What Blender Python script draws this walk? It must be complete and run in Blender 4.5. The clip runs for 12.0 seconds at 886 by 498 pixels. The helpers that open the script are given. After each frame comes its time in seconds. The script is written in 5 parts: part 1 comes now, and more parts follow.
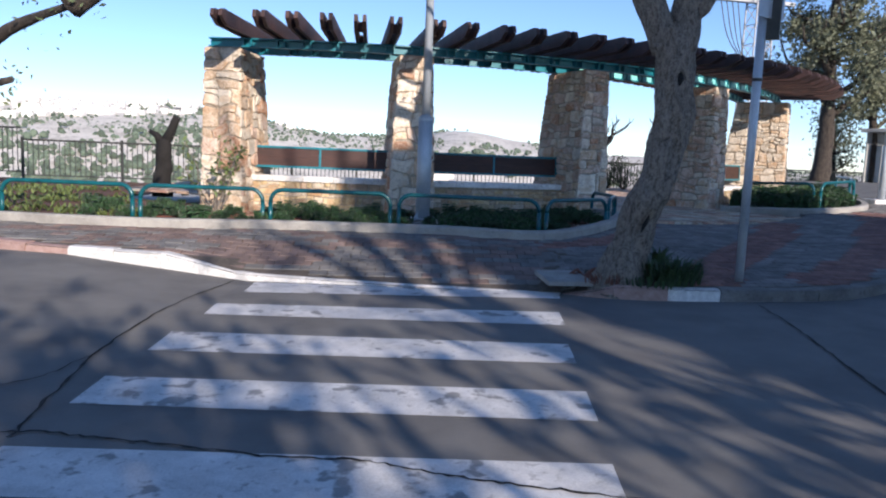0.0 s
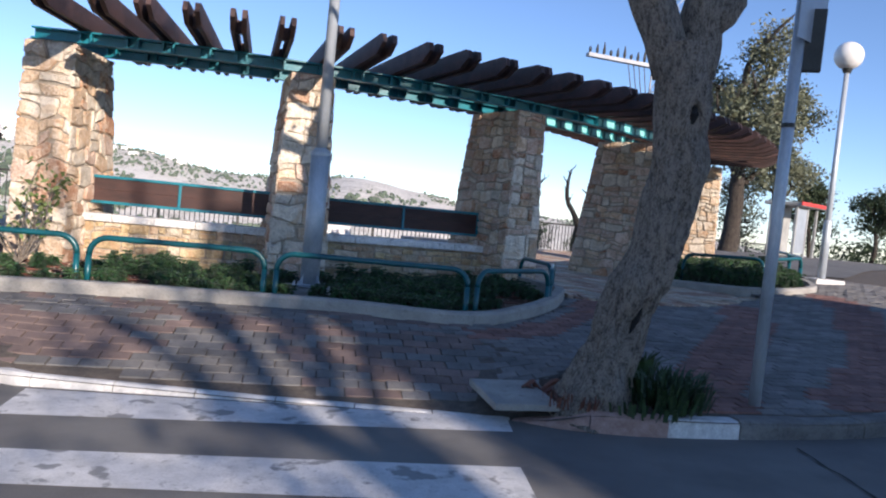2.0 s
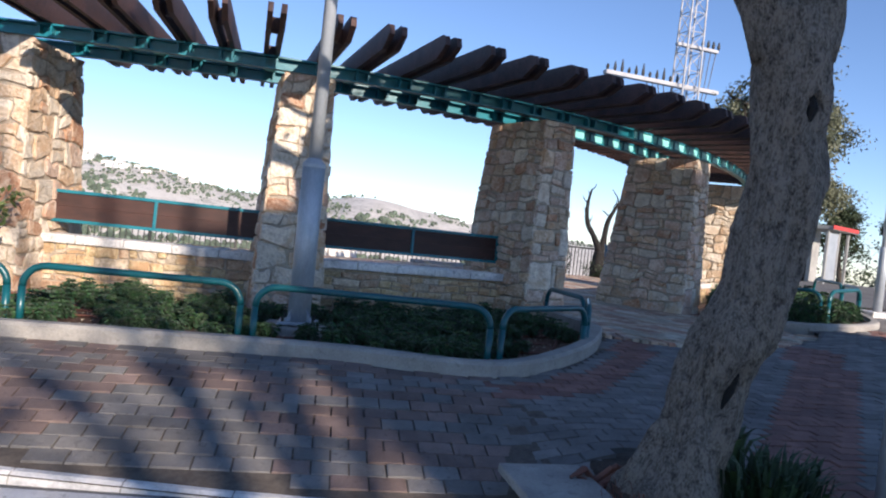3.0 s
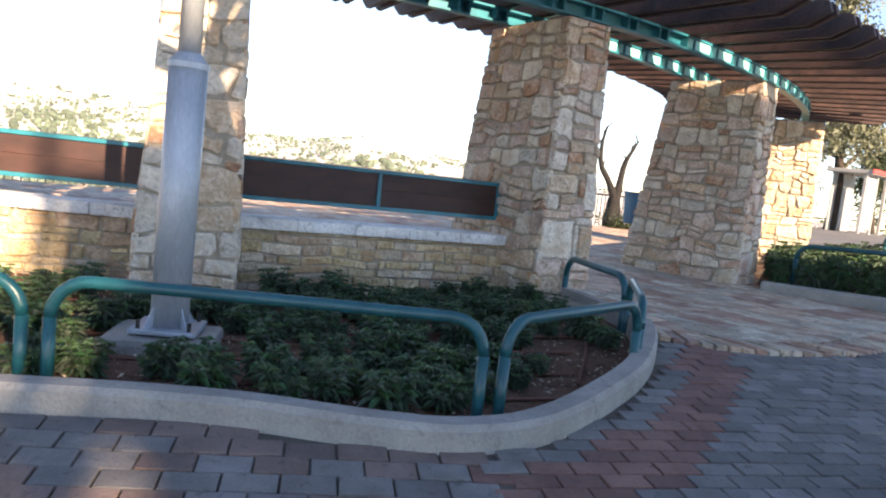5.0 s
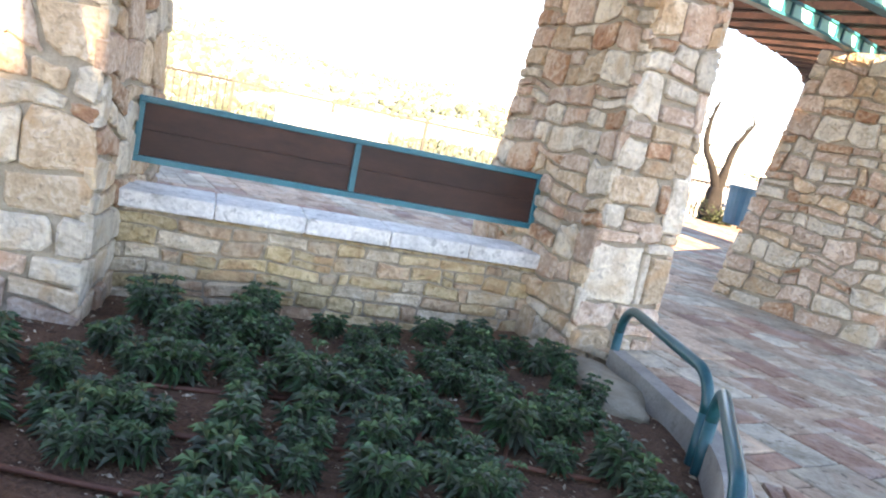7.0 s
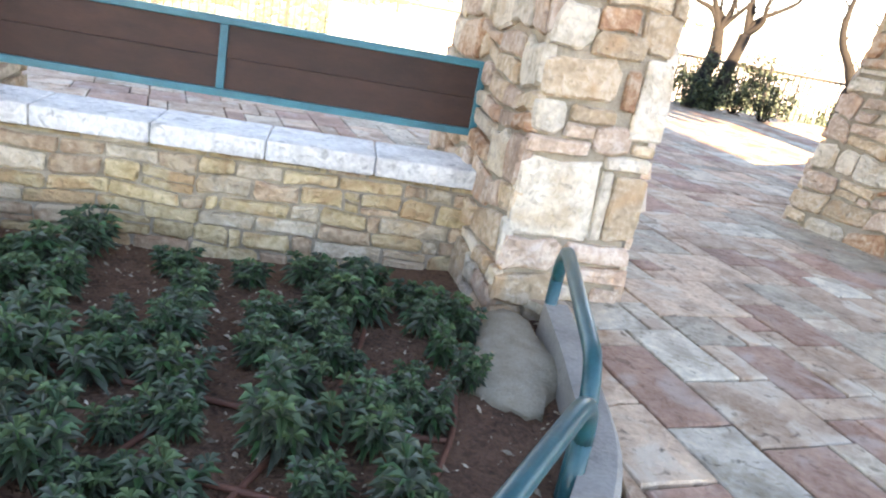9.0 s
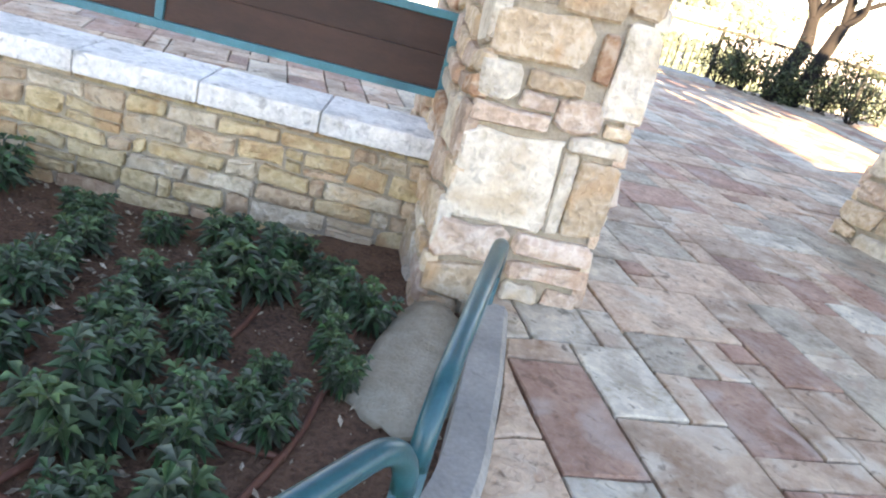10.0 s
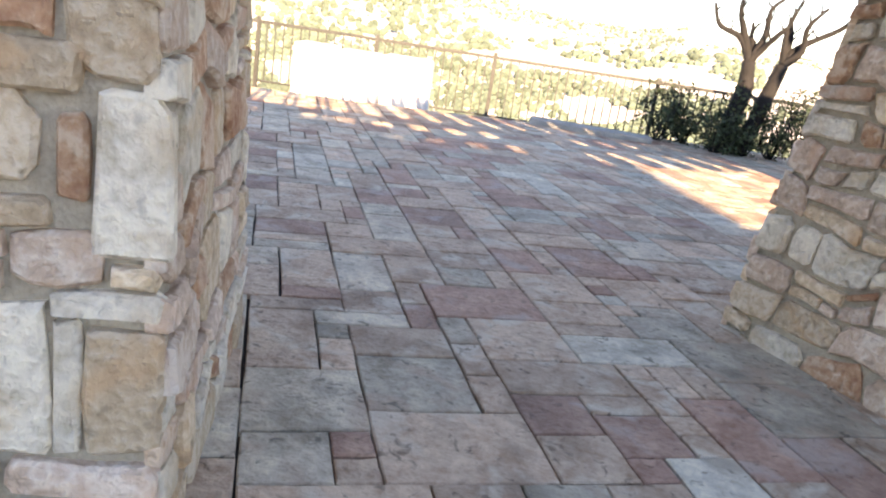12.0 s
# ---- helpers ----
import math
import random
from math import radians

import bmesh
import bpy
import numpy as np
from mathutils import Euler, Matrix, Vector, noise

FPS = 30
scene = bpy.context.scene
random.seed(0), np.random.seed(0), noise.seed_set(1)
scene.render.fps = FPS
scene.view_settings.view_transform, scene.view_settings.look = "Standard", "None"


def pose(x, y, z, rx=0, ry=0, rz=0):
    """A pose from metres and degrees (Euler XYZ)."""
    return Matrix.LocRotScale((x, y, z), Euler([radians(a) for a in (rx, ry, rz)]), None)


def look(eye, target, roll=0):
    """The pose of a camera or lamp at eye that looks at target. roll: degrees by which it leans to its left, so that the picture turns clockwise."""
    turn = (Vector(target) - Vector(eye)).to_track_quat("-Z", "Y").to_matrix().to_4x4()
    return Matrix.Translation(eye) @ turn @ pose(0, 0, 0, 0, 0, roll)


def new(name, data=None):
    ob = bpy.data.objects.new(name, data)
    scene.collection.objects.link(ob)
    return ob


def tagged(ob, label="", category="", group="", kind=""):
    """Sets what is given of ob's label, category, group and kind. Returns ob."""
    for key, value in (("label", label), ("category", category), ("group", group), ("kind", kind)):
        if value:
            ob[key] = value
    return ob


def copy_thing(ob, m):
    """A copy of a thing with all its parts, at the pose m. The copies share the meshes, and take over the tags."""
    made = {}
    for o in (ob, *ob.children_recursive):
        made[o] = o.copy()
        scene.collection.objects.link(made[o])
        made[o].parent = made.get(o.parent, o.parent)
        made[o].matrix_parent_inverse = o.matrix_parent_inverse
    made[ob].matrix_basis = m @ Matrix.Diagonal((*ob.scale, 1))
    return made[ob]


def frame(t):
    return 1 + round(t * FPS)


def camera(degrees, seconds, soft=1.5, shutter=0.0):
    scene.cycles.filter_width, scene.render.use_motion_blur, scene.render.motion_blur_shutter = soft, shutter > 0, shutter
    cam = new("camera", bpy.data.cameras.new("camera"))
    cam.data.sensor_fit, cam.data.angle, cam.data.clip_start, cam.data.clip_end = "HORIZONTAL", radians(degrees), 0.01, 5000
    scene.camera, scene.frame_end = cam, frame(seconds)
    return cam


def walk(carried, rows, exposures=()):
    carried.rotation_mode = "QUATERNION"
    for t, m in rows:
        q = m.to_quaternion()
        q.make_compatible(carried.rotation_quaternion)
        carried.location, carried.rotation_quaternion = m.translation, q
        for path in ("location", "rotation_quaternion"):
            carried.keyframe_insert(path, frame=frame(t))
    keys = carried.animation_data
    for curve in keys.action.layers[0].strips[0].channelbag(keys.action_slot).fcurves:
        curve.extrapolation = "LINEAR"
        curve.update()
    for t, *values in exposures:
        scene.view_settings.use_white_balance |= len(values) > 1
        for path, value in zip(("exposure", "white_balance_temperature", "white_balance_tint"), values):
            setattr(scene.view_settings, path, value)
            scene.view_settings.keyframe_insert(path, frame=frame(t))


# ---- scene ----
cam = camera(61.7, 12.0, soft=2.1)
METRES, EYE, TILT, LEAN, TURN = 13.0, 1.45, -7.2, -2.3, 0.0
ROWS = [
    (0.0, 0.0, 0.0, 0.0, 0.0, 0.0, 0.0),
    (0.5, 0.0016, 0.0389, 0.0043, -2.31, 3.51, 0.82),
    (1.0, -0.0009, 0.0898, 0.0111, -7.7, 1.52, -1.26),
    (1.5, 0.0005, 0.1399, 0.0177, -6.25, 4.1, -0.82),
    (2.0, -0.0022, 0.1953, 0.0258, -8.37, 3.91, -2.39),
    (2.5, 0.003, 0.2451, 0.0312, -8.53, 7.27, -1.98),
    (3.0, 0.0073, 0.297, 0.0403, -7.65, 5.44, -2.93),
    (3.5, 0.0193, 0.344, 0.0474, -7.94, 5.29, -2.21),
    (5.5, 0.0585, 0.5469, 0.0757, -7.85, -1.07, -3.8),
    (6.0, 0.0733, 0.5952, 0.0865, -13.43, -1.86, -7.29),
    (6.5, 0.0907, 0.6298, 0.0967, -3.64, -0.76, -7.56),
    (7.0, 0.1072, 0.6606, 0.1041, -0.75, -3.44, -10.02),
    (9.0, 0.1922, 0.751, 0.1135, 9.78, -11.85, -9.3),
    (9.5, 0.2114, 0.7705, 0.1139, 10.63, -14.4, -8.94),
    (10.0, 0.2267, 0.7934, 0.1172, 16.99, -15.51, -14.11),
    (10.5, 0.2481, 0.8164, 0.1213, 21.92, -14.55, -11.94),
    (11.0, 0.2656, 0.8476, 0.126, 13.19, -13.06, -14.23),
    (11.5, 0.2837, 0.8734, 0.1313, 10.41, -8.24, -10.13),
    (12.0, 0.2912, 0.905, 0.1361, 16.63, -9.62, -8.36),
]
walk(
    cam,
    [(t, pose(0, 0, EYE, TILT, LEAN, TURN) @ pose(METRES * x, METRES * y, METRES * z, 90 + pitch, roll, yaw)) for t, x, y, z, yaw, pitch, roll in ROWS],
    [(0.0, 0.51, 5800, 17), (2.0, 0.58, 5950, 18), (3.7, 0.63, 6350, 19), (5.4, 2.25, 8100, 22), (7.2, 3.0, 9000, 23), (8.8, 3.28, 9700, 23), (10.5, 3.14, 9400, 23), (12.0, 2.38, 8700, 23)],
)

# ---- light ----
SUN_AZ, SUN_EL = math.atan2(0.42, -0.907), radians(20)  # azimuth clockwise from +y
world = bpy.data.worlds.new("world")
scene.world = world
world.use_nodes = True
wn = world.node_tree.nodes
sky = wn.new("ShaderNodeTexSky")
sky.sky_type, sky.sun_disc = "NISHITA", False
sky.sun_elevation, sky.sun_rotation = SUN_EL, SUN_AZ
sky.altitude, sky.dust_density, sky.air_density, sky.ozone_density = 2200, 0.1, 1.0, 2.6
world.node_tree.links.new(sky.outputs[0], wn["Background"].inputs[0])
wn["Background"].inputs[1].default_value = 0.118
sun_data = bpy.data.lights.new("sun", "SUN")
sun_data.energy, sun_data.angle, sun_data.color = 4.9, radians(0.53), (1.0, 0.85, 0.65)
sun = new("sun", sun_data)
to_sun = Vector((math.sin(SUN_AZ) * math.cos(SUN_EL), math.cos(SUN_AZ) * math.cos(SUN_EL), math.sin(SUN_EL)))
sun.matrix_world = look(to_sun * 50, (0, 0, 0))


# ---- materials ----
def material(name, low, high, rough=0.85, scale=6.0, fine=60.0, bump=0.3, spread=0.0, metal=0.0, hue=0.0, third=None, stain=0.0, grain=1.0, stain_scale=1.7, stain_at=(0.52, 0.72), amount=0.45, patch=None, pits=0.0):
    """Two noise scales between two colours, a fine relief, and a step of its own for each piece (spread, hue)."""
    m = bpy.data.materials.new(name)
    m.use_nodes = True
    n, l = m.node_tree.nodes, m.node_tree.links
    b = n["Principled BSDF"]
    geo = n.new("ShaderNodeTexCoord")
    a = n.new("ShaderNodeTexNoise")
    a.inputs["Scale"].default_value, a.inputs["Detail"].default_value = scale, 8
    a.inputs["Roughness"].default_value = 0.62
    f = n.new("ShaderNodeTexNoise")
    f.inputs["Scale"].default_value, f.inputs["Detail"].default_value = fine, 4
    pos = n.new("ShaderNodeNewGeometry")
    long = n.new("ShaderNodeVectorMath")
    long.operation = "MULTIPLY"
    long.inputs[1].default_value = (1, 1, grain)
    l.new(pos.outputs["Position"], long.inputs[0])
    l.new(long.outputs[0], a.inputs["Vector"])
    l.new(long.outputs[0], f.inputs["Vector"])
    mix = n.new("ShaderNodeMath")
    mix.operation = "MULTIPLY_ADD"
    l.new(f.outputs["Fac"], mix.inputs[0])
    mix.inputs[1].default_value = amount
    l.new(a.outputs["Fac"], mix.inputs[2])
    ramp = n.new("ShaderNodeValToRGB")
    ramp.color_ramp.elements[0].position, ramp.color_ramp.elements[1].position = 0.275 + amount * 0.5, 0.725 + amount * 0.5
    ramp.color_ramp.elements[0].color, ramp.color_ramp.elements[1].color = (*low, 1), (*high, 1)
    if third:
        e = ramp.color_ramp.elements.new(0.495 + amount * 0.5)
        e.color = (*third, 1)
    l.new(mix.outputs[0], ramp.inputs[0])
    out = ramp.outputs[0]
    if spread or hue:
        info = n.new("ShaderNodeObjectInfo")
        add = n.new("ShaderNodeMath")
        add.operation = "ADD"
        l.new(info.outputs["Random"], add.inputs[0])
        l.new(pos.outputs["Random Per Island"], add.inputs[1])
        frac = n.new("ShaderNodeMath")
        frac.operation = "FRACT"
        l.new(add.outputs[0], frac.inputs[0])
        hsv = n.new("ShaderNodeHueSaturation")
        l.new(out, hsv.inputs["Color"])
        val = n.new("ShaderNodeMapRange")
        val.inputs["To Min"].default_value, val.inputs["To Max"].default_value = 1 - spread, 1 + spread
        l.new(frac.outputs[0], val.inputs["Value"])
        l.new(val.outputs[0], hsv.inputs["Value"])
        ten = n.new("ShaderNodeMath")
        ten.operation = "MULTIPLY"
        ten.inputs[1].default_value = 7.31
        l.new(frac.outputs[0], ten.inputs[0])
        fr2 = n.new("ShaderNodeMath")
        fr2.operation = "FRACT"
        l.new(ten.outputs[0], fr2.inputs[0])
        hm = n.new("ShaderNodeMapRange")
        hm.inputs["To Min"].default_value, hm.inputs["To Max"].default_value = 0.5 - hue, 0.5 + hue * 0.7
        l.new(fr2.outputs[0], hm.inputs["Value"])
        l.new(hm.outputs[0], hsv.inputs["Hue"])
        if hue:
            sm = n.new("ShaderNodeMapRange")
            sm.inputs["To Min"].default_value, sm.inputs["To Max"].default_value = 0.45, 1.35
            l.new(fr2.outputs[0], sm.inputs["Value"])
            l.new(sm.outputs[0], hsv.inputs["Saturation"])
        out = hsv.outputs[0]
    if stain:
        st = n.new("ShaderNodeTexNoise")
        st.inputs["Scale"].default_value, st.inputs["Detail"].default_value = stain_scale, 8
        l.new(pos.outputs["Position"], st.inputs["Vector"])
        sr = n.new("ShaderNodeMapRange")
        sr.inputs["From Min"].default_value, sr.inputs["From Max"].default_value = stain_at
        sr.inputs["To Max"].default_value = stain
        l.new(st.outputs["Fac"], sr.inputs["Value"])
        sx = n.new("ShaderNodeMix")
        sx.data_type = "RGBA"
        l.new(sr.outputs[0], sx.inputs["Factor"])
        l.new(out, sx.inputs["A"])
        sx.inputs["B"].default_value = (low[0] * 0.4, low[1] * 0.4, low[2] * 0.4, 1)
        out = sx.outputs["Result"]
    for tint, size, band, much in ((patch, 4.5, (0.53, 0.66), 0.75), ((low[0] * 0.3, low[1] * 0.3, low[2] * 0.3) if pits else None, 19.0, (0.60, 0.70), pits)):
        # mineral patches, then dirt in small pits
        if tint:
            pn = n.new("ShaderNodeTexNoise")
            pn.inputs["Scale"].default_value, pn.inputs["Detail"].default_value, pn.inputs["Distortion"].default_value = size, 7, 0.6
            l.new(pos.outputs["Position"], pn.inputs["Vector"])
            pr = n.new("ShaderNodeMapRange")
            pr.inputs["From Min"].default_value, pr.inputs["From Max"].default_value = band
            pr.inputs["To Max"].default_value = much
            l.new(pn.outputs["Fac"], pr.inputs["Value"])
            px = n.new("ShaderNodeMix")
            px.data_type = "RGBA"
            l.new(pr.outputs[0], px.inputs["Factor"])
            l.new(out, px.inputs["A"])
            px.inputs["B"].default_value = (*tint, 1)
            out = px.outputs["Result"]
    l.new(out, b.inputs["Base Color"])
    b.inputs["Roughness"].default_value, b.inputs["Metallic"].default_value = rough, metal
    bp = n.new("ShaderNodeBump")
    bp.inputs["Strength"].default_value, bp.inputs["Distance"].default_value = bump, 0.03
    l.new(mix.outputs[0], bp.inputs["Height"])
    l.new(bp.outputs[0], b.inputs["Normal"])
    return m


ASPHALT = material("asphalt", (0.125, 0.12, 0.115), (0.20, 0.195, 0.18), 0.9, 1.2, 160, 0.35, stain=0.35)
ROAD_PAINT = material("road_paint", (0.45, 0.45, 0.44), (0.76, 0.75, 0.73), 0.7, 5, 90, 0.3, stain=0.8, stain_scale=6.0, stain_at=(0.575, 0.63), pits=0.45)
CONCRETE = material("concrete", (0.24, 0.23, 0.21), (0.42, 0.40, 0.36), 0.9, 3, 70, 0.4, stain=0.4, pits=0.3)
KERB_WHITE = material("kerb_white_paint", (0.48, 0.47, 0.45), (0.82, 0.81, 0.78), 0.75, 14, 60, 0.4, stain=0.35, stain_scale=7.0)
KERB_GREY = material("weathered_kerb_concrete", (0.11, 0.105, 0.10), (0.24, 0.23, 0.21), 0.9, 4, 60, 0.5, stain=0.5, pits=0.4)
KERB_RED = material("kerb_red_paint", (0.28, 0.17, 0.145), (0.45, 0.32, 0.28), 0.8, 12, 60, 0.4, stain=0.4)
PAVER_GREY = material("grey_paver", (0.14, 0.134, 0.127), (0.23, 0.22, 0.206), 0.9, 5, 90, 0.5, spread=0.22, stain=0.4, pits=0.4)
# same red paver twice: stronger for the shaded side, paler for the sunlit
PAVER_RED = material("red_paver", (0.175, 0.088, 0.072), (0.27, 0.148, 0.12), 0.9, 5, 90, 0.5, spread=0.22, stain=0.4, pits=0.4)
SUNLIT_RED = material("sunlit_red_paver", (0.15, 0.108, 0.093), (0.245, 0.178, 0.152), 0.9, 5, 90, 0.5, spread=0.2, stain=0.4, pits=0.4)
JOINT = material("sand_joint", (0.07, 0.058, 0.048), (0.15, 0.125, 0.10), 0.95, 20, 150, 0.3)
DARK_JOINT = material("earthy_joint", (0.030, 0.022, 0.017), (0.070, 0.052, 0.04), 0.95, 20, 150, 0.3)
FLAGS = [
    material("grey_flagstone", (0.30, 0.243, 0.165), (0.65, 0.565, 0.41), 0.75, 5, 34, 0.8, spread=0.24, stain=0.6, third=(0.48, 0.405, 0.31), amount=0.55, stain_scale=3.0, stain_at=(0.54, 0.70), patch=(0.40, 0.28, 0.20), pits=0.75),
    material("pink_flagstone", (0.34, 0.205, 0.125), (0.64, 0.475, 0.335), 0.75, 5, 34, 0.8, spread=0.22, stain=0.55, third=(0.48, 0.34, 0.24), amount=0.55, stain_scale=3.0, stain_at=(0.54, 0.70), patch=(0.62, 0.55, 0.44), pits=0.7),
    material("cream_flagstone", (0.36, 0.30, 0.20), (0.72, 0.64, 0.49), 0.75, 5, 34, 0.8, spread=0.2, stain=0.6, third=(0.52, 0.47, 0.38), amount=0.55, stain_scale=3.0, stain_at=(0.54, 0.70), patch=(0.34, 0.28, 0.21), pits=0.75),
    material("red_flagstone", (0.26, 0.13, 0.083), (0.50, 0.315, 0.22), 0.75, 5, 34, 0.8, spread=0.15, stain=0.5, third=(0.37, 0.215, 0.155), amount=0.55, stain_scale=3.0, stain_at=(0.54, 0.70), patch=(0.44, 0.34, 0.28), pits=0.5),
]
STONES = [
    material("cream_stone", (0.49, 0.415, 0.305), (0.75, 0.665, 0.535), 0.85, 7, 32, 1.0, spread=0.14, third=(0.66, 0.58, 0.475), amount=0.75, patch=(0.58, 0.43, 0.28), pits=0.35),
    material("tan_stone", (0.45, 0.325, 0.215), (0.70, 0.57, 0.43), 0.85, 7, 32, 1.0, spread=0.2, third=(0.60, 0.45, 0.305), amount=0.75, patch=(0.55, 0.34, 0.19), pits=0.4),
    material("pink_stone", (0.44, 0.31, 0.23), (0.68, 0.56, 0.46), 0.85, 6, 32, 1.0, spread=0.18, third=(0.58, 0.43, 0.33), amount=0.75, patch=(0.53, 0.31, 0.20), pits=0.35),
    material("rust_stone", (0.34, 0.16, 0.09), (0.60, 0.44, 0.32), 0.85, 5, 32, 1.0, spread=0.15, third=(0.48, 0.28, 0.17), amount=0.75, patch=(0.64, 0.50, 0.38), pits=0.35),
]
WALL_STONES = [
    material("yellow_wall_stone", (0.36, 0.26, 0.13), (0.60, 0.48, 0.30), 0.85, 7, 32, 1.0, spread=0.2, third=(0.52, 0.40, 0.23), amount=0.75, patch=(0.46, 0.28, 0.15), pits=0.45),
    material("pale_wall_stone", (0.42, 0.34, 0.24), (0.66, 0.57, 0.44), 0.85, 7, 32, 1.0, spread=0.15, third=(0.55, 0.46, 0.34), amount=0.75, patch=(0.52, 0.37, 0.22), pits=0.45),
    material("brown_wall_stone", (0.34, 0.21, 0.13), (0.56, 0.41, 0.28), 0.85, 7, 32, 1.0, spread=0.15, third=(0.46, 0.32, 0.21), amount=0.75, patch=(0.60, 0.50, 0.36), pits=0.45),
]
MORTAR = material("mortar", (0.31, 0.262, 0.20), (0.46, 0.395, 0.31), 0.95, 10, 80, 0.5)
CAP = material("white_capstone", (0.55, 0.54, 0.515), (0.88, 0.86, 0.82), 0.7, 6, 40, 0.7, spread=0.06, stain=0.3, amount=0.7, pits=0.5)
CEMENT = material("yellowish_cement", (0.27, 0.235, 0.17), (0.40, 0.36, 0.28), 0.95, 12, 90, 0.6)
GREEN = material("green_painted_steel", (0.006, 0.125, 0.165), (0.015, 0.21, 0.265), 0.38, 5, 90, 0.08, stain=0.25)
TURQUOISE = material("turquoise_paint", (0.20, 0.58, 0.56), (0.30, 0.72, 0.69), 0.4, 5, 90, 0.05, stain=0.15)
RAIL = material("dark_green_painted_tube", (0.004, 0.066, 0.08), (0.009, 0.112, 0.132), 0.3, 7, 120, 0.06, stain=0.2)
WOOD = material("dark_stained_wood", (0.030, 0.018, 0.017), (0.092, 0.047, 0.039), 0.65, 5, 40, 0.3, spread=0.25, stain=0.4)
PANEL = material("brown_stained_plank", (0.026, 0.0105, 0.008), (0.068, 0.027, 0.019), 0.6, 4, 40, 0.12, spread=0.12, grain=3.0, amount=0.25)
GALV = material("galvanised_steel", (0.36, 0.41, 0.45), (0.54, 0.58, 0.62), 0.42, 5, 80, 0.1, metal=0.25, stain=0.3, grain=0.3)
SOIL = material("reddish_soil", (0.07, 0.034, 0.021), (0.18, 0.096, 0.06), 0.95, 7, 60, 1.0, amount=0.8, pits=0.5)
DARK_SOIL = material("dark_pit_soil", (0.026, 0.018, 0.013), (0.085, 0.06, 0.043), 0.95, 9, 60, 1.0, amount=0.8)
LEAF = material("shrub_leaf", (0.029, 0.071, 0.038), (0.078, 0.146, 0.066), 0.6, 9, 60, 0.2, spread=0.35, hue=0.03)
YOUNG_LEAF = material("young_leaf", (0.038, 0.088, 0.036), (0.09, 0.165, 0.06), 0.6, 9, 60, 0.2, spread=0.3)
BARK = material("grey_bark", (0.06, 0.05, 0.041), (0.29, 0.25, 0.205), 0.95, 30, 110, 1.0, stain=0.3, grain=0.5, amount=0.8, pits=0.3)
DARK_BARK = material("dark_brown_bark", (0.018, 0.015, 0.012), (0.075, 0.06, 0.048), 0.95, 14, 60, 1.0, grain=0.3, amount=0.65)
CHAR = material("blackened_wood", (0.006, 0.0055, 0.005), (0.019, 0.017, 0.016), 0.9, 6, 50, 0.8)
DARK_METAL = material("dark_metal", (0.02, 0.022, 0.02), (0.05, 0.05, 0.045), 0.5, 6, 80, 0.1, metal=0.3)
LAND = material("dry_hillside", (0.36, 0.342, 0.295), (0.68, 0.65, 0.59), 0.95, 0.03, 0.25, 0.2, amount=0.9)
PIPE = material("brown_drip_pipe", (0.12, 0.045, 0.03), (0.20, 0.08, 0.05), 0.6, 10, 80, 0.1)


# ---- mesh helpers ----
def mesh_of(name, verts, faces, mat, smooth=False):
    me = bpy.data.meshes.new(name)
    me.from_pydata([tuple(v) for v in verts], [], faces)
    me.materials.append(mat)
    if smooth:
        me.shade_smooth()
    me.update()
    return me


def part(name, bm, mat, parent=None, label="", smooth=False):
    """Links a bmesh, or a mesh, as one object under a thing or part."""
    if isinstance(bm, bmesh.types.BMesh):
        me = bpy.data.meshes.new(name)
        bm.to_mesh(me)
        bm.free()
        me.materials.append(mat)
        if smooth:
            me.shade_smooth()
    else:
        me = bm
    ob = new(name, me)
    if parent:
        ob.parent = parent
    if label:
        tagged(ob, label)
    return ob


def thing(name, m, label, category, group="", kind=""):
    ob = new(name)
    ob.matrix_world = m
    ob.empty_display_size = 0.2
    return tagged(ob, label, category, group, kind)


def add_box(bm, lo, hi, bevel=0.0, m=None):
    """A box from corner to corner, with bevelled edges."""
    made = bmesh.ops.create_cube(bm, size=1.0)["verts"]
    s = Matrix.LocRotScale([(a + b) / 2 for a, b in zip(lo, hi)], None, [b - a for a, b in zip(lo, hi)])
    bmesh.ops.transform(bm, matrix=(m or Matrix()) @ s, verts=made)
    if bevel:
        edges = list({e for v in made for e in v.link_edges})
        bmesh.ops.bevel(bm, geom=edges, offset=bevel, segments=2, affect="EDGES", profile=0.6)
    return bm


def box(lo, hi, bevel=0.0, m=None):
    return add_box(bmesh.new(), lo, hi, bevel, m)


def smooth_line(points, steps=8):
    """A Catmull-Rom line through points."""
    pts = [Vector(p) for p in points]
    ends = [2 * pts[0] - pts[1], *pts, 2 * pts[-1] - pts[-2]]
    out = []
    for i in range(1, len(ends) - 2):
        a, b, c, d = ends[i - 1 : i + 3]
        for k in range(steps):
            t = k / steps
            out.append(0.5 * (2 * b + (c - a) * t + (2 * a - 5 * b + 4 * c - d) * t**2 + (3 * b - 3 * c + d - a) * t**3))
    out.append(pts[-1])
    return out


